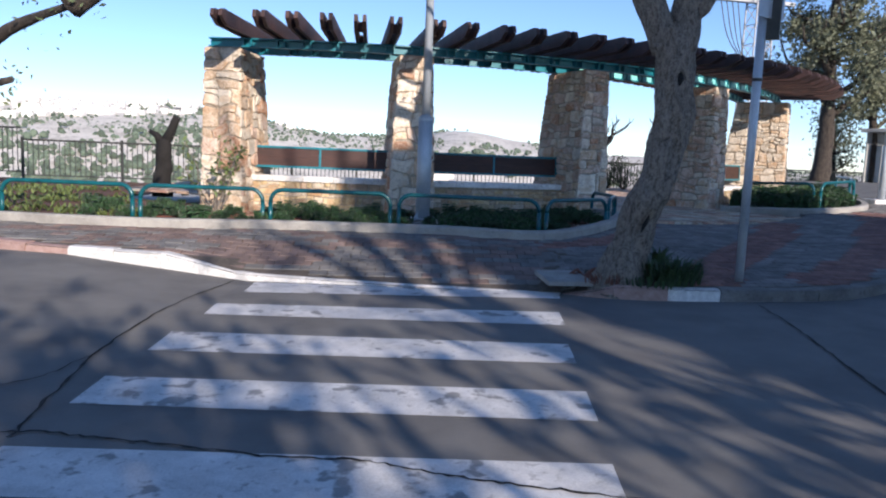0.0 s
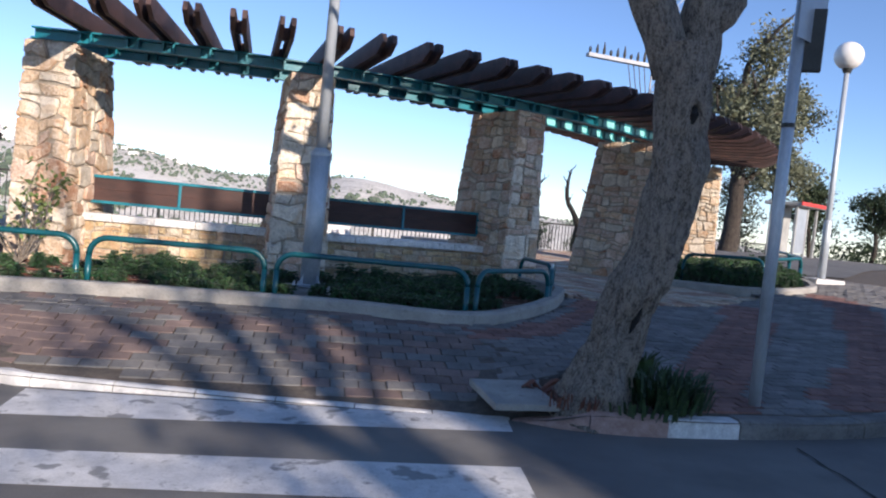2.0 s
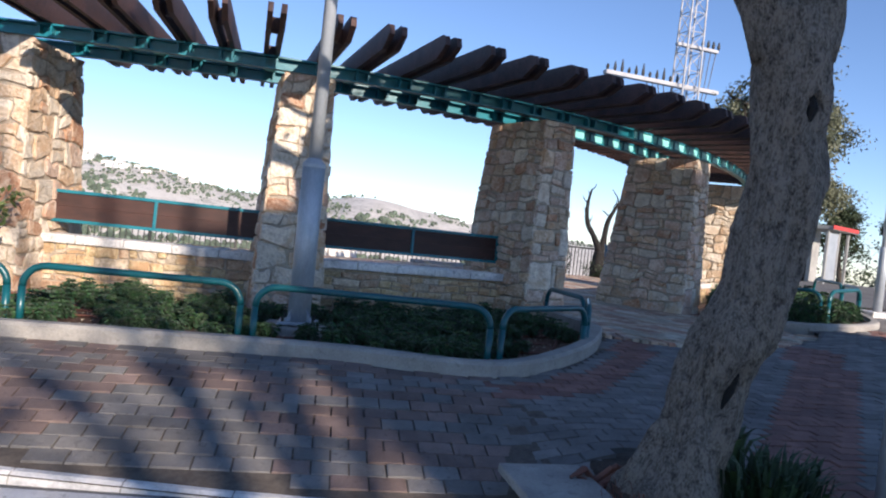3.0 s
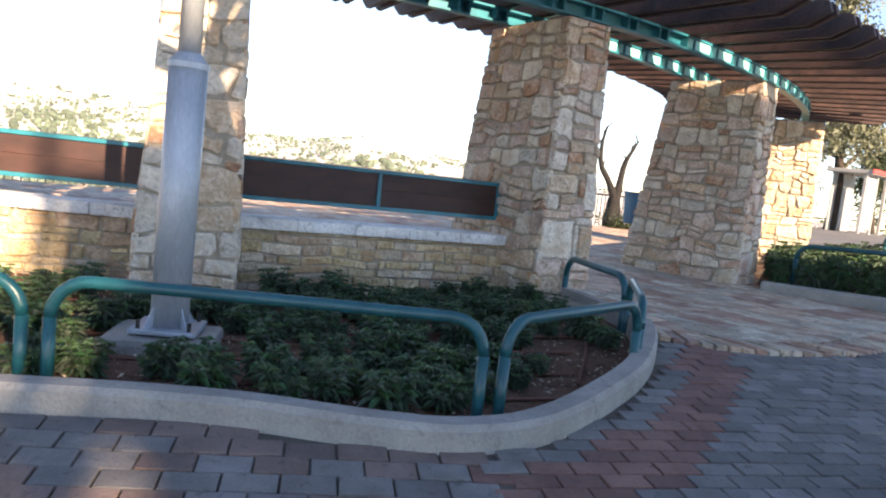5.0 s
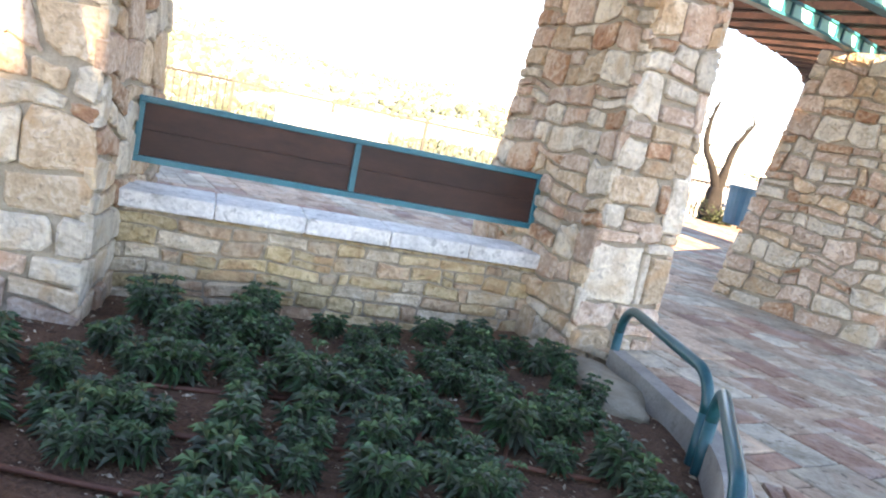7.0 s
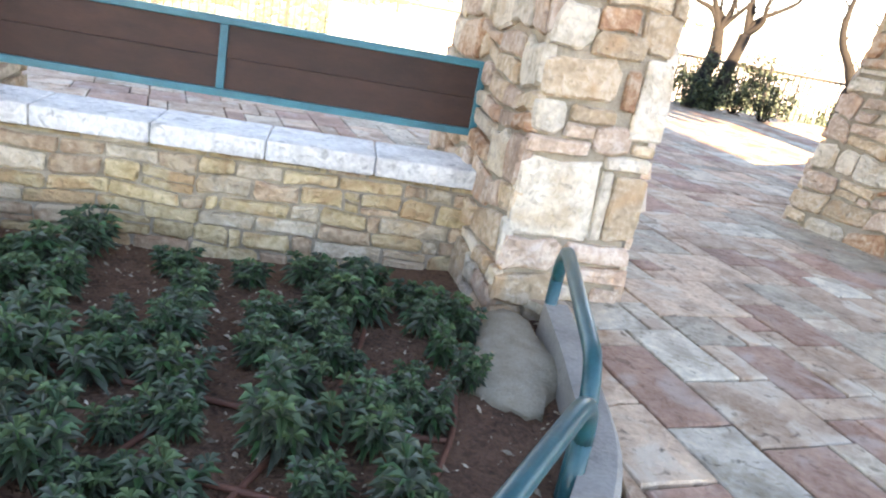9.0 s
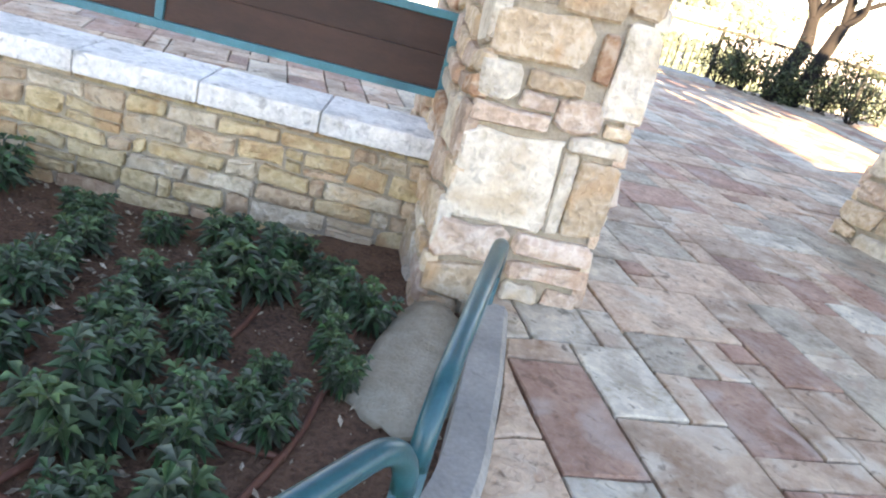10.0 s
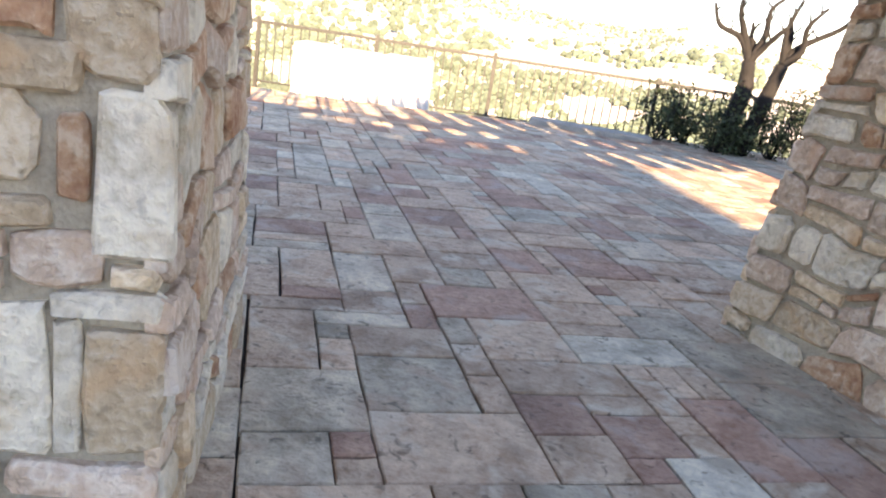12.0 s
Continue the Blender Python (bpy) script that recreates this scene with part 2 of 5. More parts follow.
def add_tube(bm, points, radii, sides=10, wobble=0.0):
    """A round tube along points; radii one or one for each point; closed ends."""
    pts = [Vector(p) for p in points]
    radii = radii if isinstance(radii, (list, tuple)) else [radii] * len(pts)
    rings, side = [], None
    for i, p in enumerate(pts):
        d = (pts[min(i + 1, len(pts) - 1)] - pts[max(i - 1, 0)]).normalized()
        side = (side - d * side.dot(d)).normalized() if side else d.orthogonal().normalized()
        up = d.cross(side)
        ring = []
        for k in range(sides):
            a = 2 * math.pi * k / sides
            r = radii[i] * (1 + wobble * noise.noise(p * 3 + Vector((math.cos(a), math.sin(a), 0)) * 1.5))
            ring.append(bm.verts.new(p + (side * math.cos(a) + up * math.sin(a)) * r))
        rings.append(ring)
    for a, b in zip(rings, rings[1:]):
        for k in range(sides):
            bm.faces.new((a[k], a[(k + 1) % sides], b[(k + 1) % sides], b[k]))
    bm.faces.new(rings[0][::-1])
    bm.faces.new(rings[-1])
    return bm


def tube(points, radii, sides=10, wobble=0.0):
    return add_tube(bmesh.new(), points, radii, sides, wobble)


def sweep(line, section):
    """A section of (out, up) pairs swept along a ground line; out points to the line's right."""
    bm = bmesh.new()
    rings = []
    for i, p in enumerate(line):
        d = line[min(i + 1, len(line) - 1)] - line[max(i - 1, 0)]
        n = Vector((d.y, -d.x, 0)).normalized()
        rings.append([bm.verts.new(p + n * o + Vector((0, 0, u))) for o, u in section])
    k = len(section)
    for a, b in zip(rings, rings[1:]):
        for j in range(k):
            bm.faces.new((a[j], a[(j + 1) % k], b[(j + 1) % k], b[j]))
    bm.faces.new(rings[0][::-1])
    bm.faces.new(rings[-1])
    bmesh.ops.recalc_face_normals(bm, faces=bm.faces)
    return bm


def inside(p, poly):
    x, y, hit = p[0], p[1], False
    for (x0, y0), (x1, y1) in zip(poly, poly[1:] + poly[:1]):
        if (y0 > y) != (y1 > y) and x < (x1 - x0) * (y - y0) / (y1 - y0) + x0:
            hit = not hit
    return hit


# ---- the plan ----
CX, CY = -2.45, 23.75  # centre of the pergola's arc


def arc(phi, r, z=0.0):
    a = radians(phi)
    return Vector((CX + r * math.sin(a), CY - r * math.cos(a), z))


KERB = smooth_line([(-30, 12.5, 0), (-16, 10.3, 0), (-9, 9.2, 0), (-4.8, 8.05, 0), (-3.6, 7.82, 0), (-2.75, 7.72, 0), (-1.9, 7.62, 0), (-0.4, 7.5, 0), (1.1, 7.36, 0), (1.6, 7.15, 0), (2.3, 7.08, 0), (3.5, 7.2, 0), (4.3, 7.45, 0), (5.2, 8.05, 0), (6.3, 9.1, 0), (7.2, 10.4, 0), (8.3, 12.0, 0), (9.6, 13.8, 0), (12, 16.5, 0), (16, 20.5, 0), (22, 25, 0)], 6)
PLANTER = smooth_line([(-30, 13.4, 0), (-20, 10.9, 0), (-14, 9.8, 0), (-9, 9.3, 0), (-5.5, 9.2, 0), (-3.66, 9.15, 0), (-2.2, 9.33, 0), (-0.6, 9.42, 0), (0.2, 9.42, 0), (0.8, 9.32, 0), (1.2, 9.31, 0), (1.6, 9.48, 0), (2.06, 9.94, 0), (2.42, 10.42, 0), (2.73, 11.08, 0), (2.86, 11.7, 0), (2.8, 12.25, 0), (2.69, 12.8, 0)], 6)
FLAG_EDGE = [(2.87, 11.7), (2.8, 11.2), (3.2, 11.03), (3.8, 11.05), (4.5, 11.3), (5.3, 11.85), (6.05, 12.45), (6.4, 12.95), (6.52, 13.3)]


def road_z(x, y):
    climb = 0.165 + 0.066 * ((x + y) / 1.414 - 8.3) if x > 2 else 0.0
    if climb > 0.1 + 0.015 * min(6, x):
        return min(0.95, climb)
    return 0.10 + (0.015 * min(6, x) if x > -2 else -0.03 + min(0.17, 0.085 * (-x - 2)))


def dropped(x):
    """1 along the dropped kerb of the crossing, 0 away from it."""
    return max(0.0, min(1.0, (x + 2.9) / 0.8, (1.75 - x) / 0.55))


def pave_z(x, y):
    ramp = 0.174 * dropped(x) * max(0.0, 1 - max(0.0, y - 7.5) / 1.3)
    rise = min(0.45, 0.055 * max(0.0, x - 5)) * max(0.0, min(1.0, (y - 8) / 4))
    return 0.25 + 0.08 * max(0.0, min(y, 11.2) - 7.0) - ramp + rise


def sheet(name, outline, zf, mat, cell=0.5):
    """A ground sheet within an outline, following a height."""
    xs, ys = [p[0] for p in outline], [p[1] for p in outline]
    bm = bmesh.new()
    vs = [bm.verts.new((p[0], p[1], 0)) for p in outline]
    bm.faces.new(vs)
    for axis, lo, hi in ((0, min(xs), max(xs)), (1, min(ys), max(ys))):
        k = lo + cell
        while k < hi:
            co = [0, 0, 0]
            co[axis] = k
            no = [0, 0, 0]
            no[axis] = 1
            bmesh.ops.bisect_plane(bm, geom=bm.verts[:] + bm.edges[:] + bm.faces[:], plane_co=co, plane_no=no)
            k += cell
    for v in bm.verts:
        v.co.z = zf(v.co.x, v.co.y)
    bmesh.ops.recalc_face_normals(bm, faces=bm.faces)
    if sum(f.normal.z for f in bm.faces) < 0:
        bmesh.ops.reverse_faces(bm, faces=bm.faces)
    return part(name, bm, mat)


# ---- ground, road, pavement ----
def land_z(x, y):
    """Plateau, a valley beyond the railing and hills on its far side."""
    out = y - (25.5 + 0.02 * x * (x > 0) * 6)
    if out <= 0:
        return max(0.0, min(0.58, 0.066 * ((x + y) / 1.414 - 8.3)) - 0.06) if x > 4 and y > 2 else -0.01
    r, az = math.hypot(x, y), math.degrees(math.atan2(x, y))
    crest = 1.05 + 1.6 * math.exp(-(((az + 20) / 9) ** 2)) + 0.7 * math.exp(-(((az + 32) / 8) ** 2)) + 0.85 * math.exp(-(((az - 2) / 5) ** 2)) + 0.08 * math.sin(az * 0.9 + 1) - 0.045 * max(0, az - 2)
    fall = -0.42 * out if out < 260 else -109.2
    rise = max(0.0, min(1.0, (r - 330) / 1250))
    top = math.tan(radians(crest)) * 1580 + 109
    z = fall + top * rise * rise * (3 - 2 * rise)
    if r > 1580:
        z -= 0.10 * (r - 1580)
    k = min(1.0, out / 150) * (1 - 0.65 * rise)
    return z + k * (14 * noise.noise(Vector((x / 210, y / 210, 0))) + 7 * noise.noise(Vector((x / 70, y / 70, 3))))


def build_ground():
    xs = sorted({round(s * (30 * 1.13**k - 30 + k * 1.2), 2) for k in range(40) for s in (-1, 1)})
    ys = [-300, -100, -40, -20, -10, 0, 8, 14, 20, 24, 25.5, 27] + [27 + 3.2 * (1.085**k - 1) / 0.085 for k in range(1, 52)]
    bm = bmesh.new()
    grid = [[bm.verts.new((x, y, land_z(x, y))) for x in xs] for y in ys]
    for a, b in zip(grid, grid[1:]):
        for i in range(len(xs) - 1):
            bm.faces.new((a[i], a[i + 1], b[i + 1], b[i]))
    ob = part("ground", bm, LAND, smooth=True)
    tagged(ob, "dry pale hillside falling to a valley with hills beyond", "ground", kind="structure")


build_ground()
kerb_xy = [(p.x, p.y) for p in KERB]
road = sheet("road", [(-40, -4), (4, -4.5), (11, -1), (18, 6), (34, 20), (37, 33), (25, 31)] + kerb_xy[::-1], road_z, ASPHALT, cell=2.0)
tagged(road, "worn grey asphalt road with cracks and shade streaks", "road", kind="structure")
plan_xy = [(p.x, p.y) for p in PLANTER]
pave = sheet("pavement", kerb_xy + [(19, 31), (11, 24), (9.2, 19), (9.9, 18.2), (9.35, 17.2), (8.85, 15.7), (8.45, 14.7), (7.9, 13.8), (7.2, 13.35)] + FLAG_EDGE[::-1] + plan_xy[::-1][6:], lambda x, y: pave_z(x, y) - 0.012, JOINT, cell=1.0)
tagged(pave, "sandy bed under the red and grey block pavement", "pavement", kind="structure")


side_road = sheet("road", [(9.5, 19.2), (10.1, 18.4), (9.7, 17.3), (10.6, 16.7), (12.4, 18.6), (16, 22.1), (21, 25.8), (24.5, 33), (19, 33), (11.4, 26.4)], lambda x, y: pave_z(x, y) + 0.012, ASPHALT, cell=2.0)
tagged(side_road, "grey asphalt side road rising behind the beds", "road", kind="structure")


def along(line, step):
    """Points at even steps along a line."""
    out, left = [line[0].copy()], step
    for a, b in zip(line, line[1:]):
        d, done = (b - a).length, 0.0
        while d - done >= left:
            done += left
            out.append(a.lerp(b, done / d))
            left = step
        left -= d - done
    return out


kerb = thing("kerb", pose(0, 0, 0), "worn concrete kerb stones with white and red paint", "kerb", kind="structure")
KERB_STEPS = along([Vector((p.x, p.y, 0)) for p in KERB], 0.262)
for i in range(1, len(KERB_STEPS) - 2, 2):
    a, b, c = KERB_STEPS[i : i + 3]
    line = [a.lerp(b, 0.012), b, c.lerp(b, 0.012)]
    x = b.x
    mat = KERB_WHITE if -7.6 < x < -6.4 or -5.4 < x < -4.9 or -4.0 < x < -2.1 or 2.3 < x < 2.9 or -2.1 <= x < 1.1 else KERB_RED if -4.9 < x < -4.0 or -6.4 < x < -5.4 or 1.1 <= x < 2.3 else KERB_GREY
    wear = 0.006 * math.sin(i * 1.7) * (1 - 0.9 * dropped(x))
    part("kerb_stone", sweep([p + Vector((0, 0, pave_z(p.x, p.y) + 0.004 + wear)) for p in line], [(0.0, -0.3), (wear, -0.035), (-0.012, -0.012), (-0.035, 0), (-0.15, 0), (-0.16, -0.3)]), mat, kerb)


planter_line = [Vector((p.x, p.y, pave_z(p.x, p.y))) for p in PLANTER]
rim = part("planter_kerb", sweep([p + Vector((0, 0, 0.11 - 0.045 * max(0.0, min(1.0, p.y - 11.0)))) for p in planter_line], [(0, -0.3), (0, -0.025), (-0.02, 0), (-0.12, 0), (-0.13, -0.3)]), CONCRETE)
tagged(rim, "pale concrete kerb edging the planting bed", "kerb", kind="structure")

# ---- zebra crossing ----
STRIPES = [(-1.86, 7.0, 7.56, 1.19, 7.06, 7.36), (-1.92, 6.0, 6.44, 1.05, 5.91, 6.42), (-1.93, 4.86, 5.39, 0.94, 4.78, 5.29), (-1.92, 3.78, 4.27, 0.86, 3.70, 4.19), (-1.9, 2.72, 3.2, 0.78, 2.66, 3.16), (-1.9, 1.65, 2.15, 0.7, 1.6, 2.1), (-1.9, 0.6, 1.1, 0.66, 0.55, 1.05)]
for xl, ya, yb, xr, yc, yd in STRIPES:
    me = sheet("crossing_stripe", [(xl, ya), (xr, yc), (xr + 0.03, yd), (xl - 0.03, yb)], lambda x, y: road_z(x, y) + 0.004, ROAD_PAINT)
    tagged(me, "worn white painted stripe of a zebra crossing", "road marking", "stripes of the crossing")

# ---- pergola ----
COLUMNS = (-5.3, 9.75, 25.2, 41.8, 60.8)
WIDER = ((0.0, 0.0, 0.05, 0.08), (0.12, 0.05, 0.0, 0.0), (0, 0, 0, 0), (0, 0, 0, 0), (0, 0, 0, 0))  # to the left and right, at foot and top
TOP = 3.02


def column_corners(v, n=2):
    """Corners of a column's section at height fraction v: front left, front right, back right, back left."""
    w, d, f = 0.30 - 0.06 * v, 1.52 - 0.34 * v, 0.03 + 0.05 * v
    l0, l1, r0, r1 = WIDER[n]
    left, right = -w - l0 - (l1 - l0) * v, w - 0.03 * v + r0 + (r1 - r0) * v
    return [Vector((left, f, 0)), Vector((right, f, 0)), Vector((right, d, 0)), Vector((left, d, 0))]


def stone_column(phi, base, n):
    col = thing("stone_column", pose(*arc(phi, 12.2 if n == 4 else 11.94, base), rz=phi), "tapering rubble stone column carrying the pergola", "column", "columns of the pergola")
    h = TOP - 0.02 - base
    bm = bmesh.new()
    rows = []
    for k in range(7):
        v = k / 6
        rows.append([bm.verts.new(c + Vector((0, 0, v * h))) for c in column_corners(v, n)])
    for a, b in zip(rows, rows[1:]):
        for i in range(4):
            bm.faces.new((a[i], a[(i + 1) % 4], b[(i + 1) % 4], b[i]))
    bm.faces.new(rows[-1])
    bm.faces.new(rows[0][::-1])
    part("mortar_core", bm, MORTAR, col)
    return col, h


columns = [stone_column(phi, 0.4 if n < 3 else 0.5, n) for n, phi in enumerate(COLUMNS)]


def purlin(r, z, first):
    """A pair of green channels running along the arc."""
    line = [arc(-6.2 + 0.5 * k, r, z) for k in range(137)]
    ob = thing("pergola_purlin", pose(0, 0, 0), "green painted steel channel along the tops of the columns", "beam", "purlins of the pergola")
    part("channel", sweep(line, [(-0.05, 0), (0.05, 0), (0.05, 0.02), (-0.035, 0.02), (-0.035, 0.12), (0.05, 0.12), (0.05, 0.14), (-0.05, 0.14)]), GREEN, ob)
    part("web", sweep([p for k, p in enumerate(line) if -6.2 + 0.5 * k > first], [(0.022, 0.021), (0.030, 0.021), (0.030, 0.119), (0.022, 0.119)]), TURQUOISE, ob, "pale turquoise web")
    for phi in BEAMS:
        for off in (-0.3, 0.3):
            p = arc(phi + off, r, z + 0.07)
            part("stiffener", box((-0.012, -0.044, -0.049), (0.012, 0.044, 0.049), m=pose(*p, rz=phi)), GREEN, ob)


BEAMS = [-3.25, -0.7, 1.26, 3.3, 5.33, 7.52, 10.2, 12.28, 14.66] + [16.75 + 2.17 * k for k in range(23)]
purlin(11.85, TOP - 0.02, 31.5)
purlin(11.0, TOP - 0.02, 26.0)
for phi in BEAMS[:9]:
    tie = part("tie_plate", box((-0.055, 0.06, 0.0), (0.055, 0.79, 0.012), 0.003), TURQUOISE)
    tie.matrix_world = pose(*arc(phi, 11.85, TOP + 0.1), rz=phi)
    tagged(tie, "flat turquoise steel plate tying two purlins together", "plate", "tie plates of the pergola")


def beam():
    """Two planks with spacers, tips cut to a point, along local -y outwards."""
    ob = thing("pergola_beam", pose(0, 0, 0), "dark stained double plank beam with pointed end", "beam", "beams of the pergola")
    for s in (-1, 1):
        bm = bmesh.new()
        side = [(0, 0.10), (0.03, 0.19), (0.10, 0.21), (3.55, 0.21), (3.62, 0.19), (3.65, 0.10), (3.5, 0.0), (0.22, 0.0)]
        x0, x1 = s * 0.035, s * 0.085
        a = [bm.verts.new((x0, y, z)) for y, z in side]
        b = [bm.verts.new((x1, y, z)) for y, z in side]
        bm.faces.new(a)
        bm.faces.new(b[::-1])
        for i in range(8):
            bm.faces.new((a[i - 1], a[i], b[i], b[i - 1]))
        bmesh.ops.recalc_face_normals(bm, faces=bm.faces)
        part("plank", bm, WOOD, ob)
    for y in (0.45, 1.7, 3.2):
        part("spacer", box((-0.035, y, 0.03), (0.035, y + 0.07, 0.17), 0.004), WOOD, ob)
    return ob


first_beam = beam()
first_beam.matrix_world = pose(*arc(BEAMS[0], 13.25, TOP + 0.12), rz=BEAMS[0])
for phi in BEAMS[1:]:
    copy_thing(first_beam, pose(*arc(phi, 13.25, TOP + 0.12), rz=phi))


# ---- benches ----
def bench(phi0, phi1, z0):
    a, b = arc(phi0, 11.42), arc(phi1, 11.42)
    d = b - a
    length, turn = d.length, math.degrees(math.atan2(d.y, d.x))
    wall = thing("low_wall", pose(a.x, a.y, z0, rz=turn), "low wall of flat yellowish stones with white capstones", "wall", "seat walls")
    part("mortar_core", box((0, 0.045, 0), (length, 0.31, 0.93 - z0)), MORTAR, wall)
    n = 5
    for k in range(n):
        part("capstone", box((length * k / n + 0.002, -0.01, 0.915 - z0), (length * (k + 1) / n - 0.002, 0.34, 1.01 - z0), 0.013), CAP, wall)
    back = thing("backrest", pose(a.x, a.y, 0.92, rx=-3, rz=turn), "long bench backrest of brown planks in a green steel frame", "bench", "bench backrests")
    x0, x1, y, lo, hi = 0.03, length - 0.03, 0.2, 0.225, 0.585
    for p0, p1 in (((x0, lo), (x1, lo + 0.035)), ((x0, hi - 0.035), (x1, hi)), ((x0, lo + 0.035), (x0 + 0.035, hi - 0.035)), ((x1 - 0.035, lo + 0.035), (x1, hi - 0.035)), (((x0 + x1) / 2 - 0.018, lo + 0.035), ((x0 + x1) / 2 + 0.018, hi - 0.035))):
        part("frame_bar", box((p0[0], y - 0.025, p0[1]), (p1[0], y + 0.02, p1[1]), 0.004), GREEN, back)
    for s in (0, 1):
        u0, u1 = (x0 + 0.035, (x0 + x1) / 2 - 0.018) if s == 0 else ((x0 + x1) / 2 + 0.018, x1 - 0.035)
        part("backing_board", box((u0, y + 0.014, lo + 0.03), (u1, y + 0.018, hi - 0.03)), PANEL, back)
        for k in range(2):
            w = (hi - lo - 0.07) / 2
            part("plank", box((u0, y - 0.008, lo + 0.035 + w * k + 0.0008), (u1, y + 0.014, lo + 0.035 + w * (k + 1) - 0.0008), 0.0015), PANEL, back)
    for u in (x0, x1):
        part("bracket", box((u - 0.12, y - 0.005, lo + 0.12), (u + 0.12, y + 0.012, lo + 0.16), 0.003), GREEN, back)
    return wall, length


bench_walls = [bench(-4.4, 8.3, 0.38), bench(11.2, 23.8, 0.38), bench(44.3, 59.2, 0.5)]

# ---- planting bed soil ----
BED = [(p.x - 0.0, p.y + 0.09) for p in PLANTER[:-20]] + [(p.x - 0.09, p.y + 0.04) for p in PLANTER[-20:]]


def soil_z(x, y):
    heap = 0.1 * max(0.0, min(1.0, (x - 1.2) / 1.2)) * max(0.0, min(1.0, (y - 10.3) / 1.5))
    return heap + 0.455 - 0.014 * (min(y, 13) - 9.5) + 0.02 * noise.noise(Vector((x * 1.2, y * 1.2, 0))) + 0.015 * noise.noise(Vector((x * 7, y * 7, 5)))


soil = sheet("planting_bed", BED + [(2.72, 12.9), (2.6, 13.3), (2.2, 13.5), (-0.3, 12.9), (-3.6, 13.0), (-6, 14), (-6, 20), (-11, 19.6), (-30, 19.4)], soil_z, SOIL, cell=0.24)
tagged(soil, "bare reddish-brown soil of the planting bed", "soil", kind="structure")


# ---- rails ----
def rail(a, b, h=0.52, r=0.027):
    pa, pb = Vector(a), Vector(b)
    d = (pb - pa).normalized()
    up = Vector((0, 0, h))
    k = 0.16
    pts = [pa, pa + up - Vector((0, 0, k))]
    for i in range(1, 7):
        t = i / 6 * math.pi / 2
        pts.append(pa + up - Vector((0, 0, k)) + d * k * (1 - math.cos(t)) + Vector((0, 0, k * math.sin(t))))
    pts.append((pa + pb) / 2 + up)
    for i in range(6, 0, -1):
        t = i / 6 * math.pi / 2
        pts.append(pb + up - Vector((0, 0, k)) - d * k * (1 - math.cos(t)) + Vector((0, 0, k * math.sin(t))))
    pts += [pb + up - Vector((0, 0, k)), pb]
    ob = thing("bed_rail", pose(*pa), "low dark green tubular rail guarding the planting bed", "railing", "rails of the planting beds")
    loc = [p - pa for p in pts]
    part("post", tube(loc[:2], r, 14), RAIL, ob, smooth=True)
    part("top_tube", tube(loc[1:-1], r, 14), RAIL, ob, smooth=True)
    part("post", tube(loc[-2:], r, 14), RAIL, ob, smooth=True)
    return ob


def on_bed(x, y):
    return (x, y, 0.40)


for p, q in (((-5.65, 9.55), (-3.95, 9.5)), ((-7.5, 9.6), (-5.8, 9.56)), ((-3.85, 9.5), (-2.32, 9.65)), ((-2.22, 9.66), (-0.66, 9.7)), ((-0.55, 9.7), (1.28, 9.62)), ((1.38, 9.64), (2.34, 10.5)), ((2.39, 10.57), (2.72, 11.6)), ((2.72, 11.68), (2.6, 12.78))):
    rail(on_bed(*p), on_bed(*q))


# ---- posts ----
def plate(outline, thick, m=None):
    """A flat plate with an outline in local x and z."""
    bm = bmesh.new()
    a = [bm.verts.new((x, 0, z)) for x, z in outline]
    b = [bm.verts.new((x, thick, z)) for x, z in outline]
    bm.faces.new(a)
    bm.faces.new(b[::-1])
    for i in range(len(a)):
        bm.faces.new((a[i - 1], a[i], b[i], b[i - 1]))
    bmesh.ops.recalc_face_normals(bm, faces=bm.faces)
    if m:
        bmesh.ops.transform(bm, matrix=m, verts=bm.verts)
    return bm


def lamp_post(x, y, z):
    ob = thing("lamp_post", pose(x, y, z), "stepped galvanised steel lamp post on a concrete footing", "lamp post")
    part("lower_pole", tube([(0, 0, 0.02), (0, 0, 1.41)], 0.1, 20), GALV, ob, smooth=True)
    part("collar", tube([(0, 0, 1.39), (0, 0, 1.42), (0, 0, 1.47)], [0.105, 0.105, 0.062], 20), GALV, ob)
    part("upper_pole", tube([(0, 0, 1.36), (0, 0, 7.5)], [0.06, 0.045], 16), GALV, ob, smooth=True)
    base = part("base_plate", box((-0.17, -0.17, 0.0), (0.17, 0.17, 0.025), 0.005), GALV, ob)
    part("footing", box((-0.3, -0.24, -0.2), (0.26, 0.24, -0.012), 0.035), CONCRETE, ob)
    for sx in (-1, 1):
        for sy in (-1, 1):
            part("bolt", tube([(sx * 0.13, sy * 0.13, 0.02), (sx * 0.13, sy * 0.13, 0.07)], 0.012, 6), DARK_METAL, base)
            part("gusset", plate([(0.095, 0.02), (0.16, 0.02), (0.095, 0.14)], 0.008, pose(0, 0, 0, rz=45 * sx + (90 if sy > 0 else -90))), GALV, base)
    return ob


lamp_post(-0.26, 10.58, 0.53)


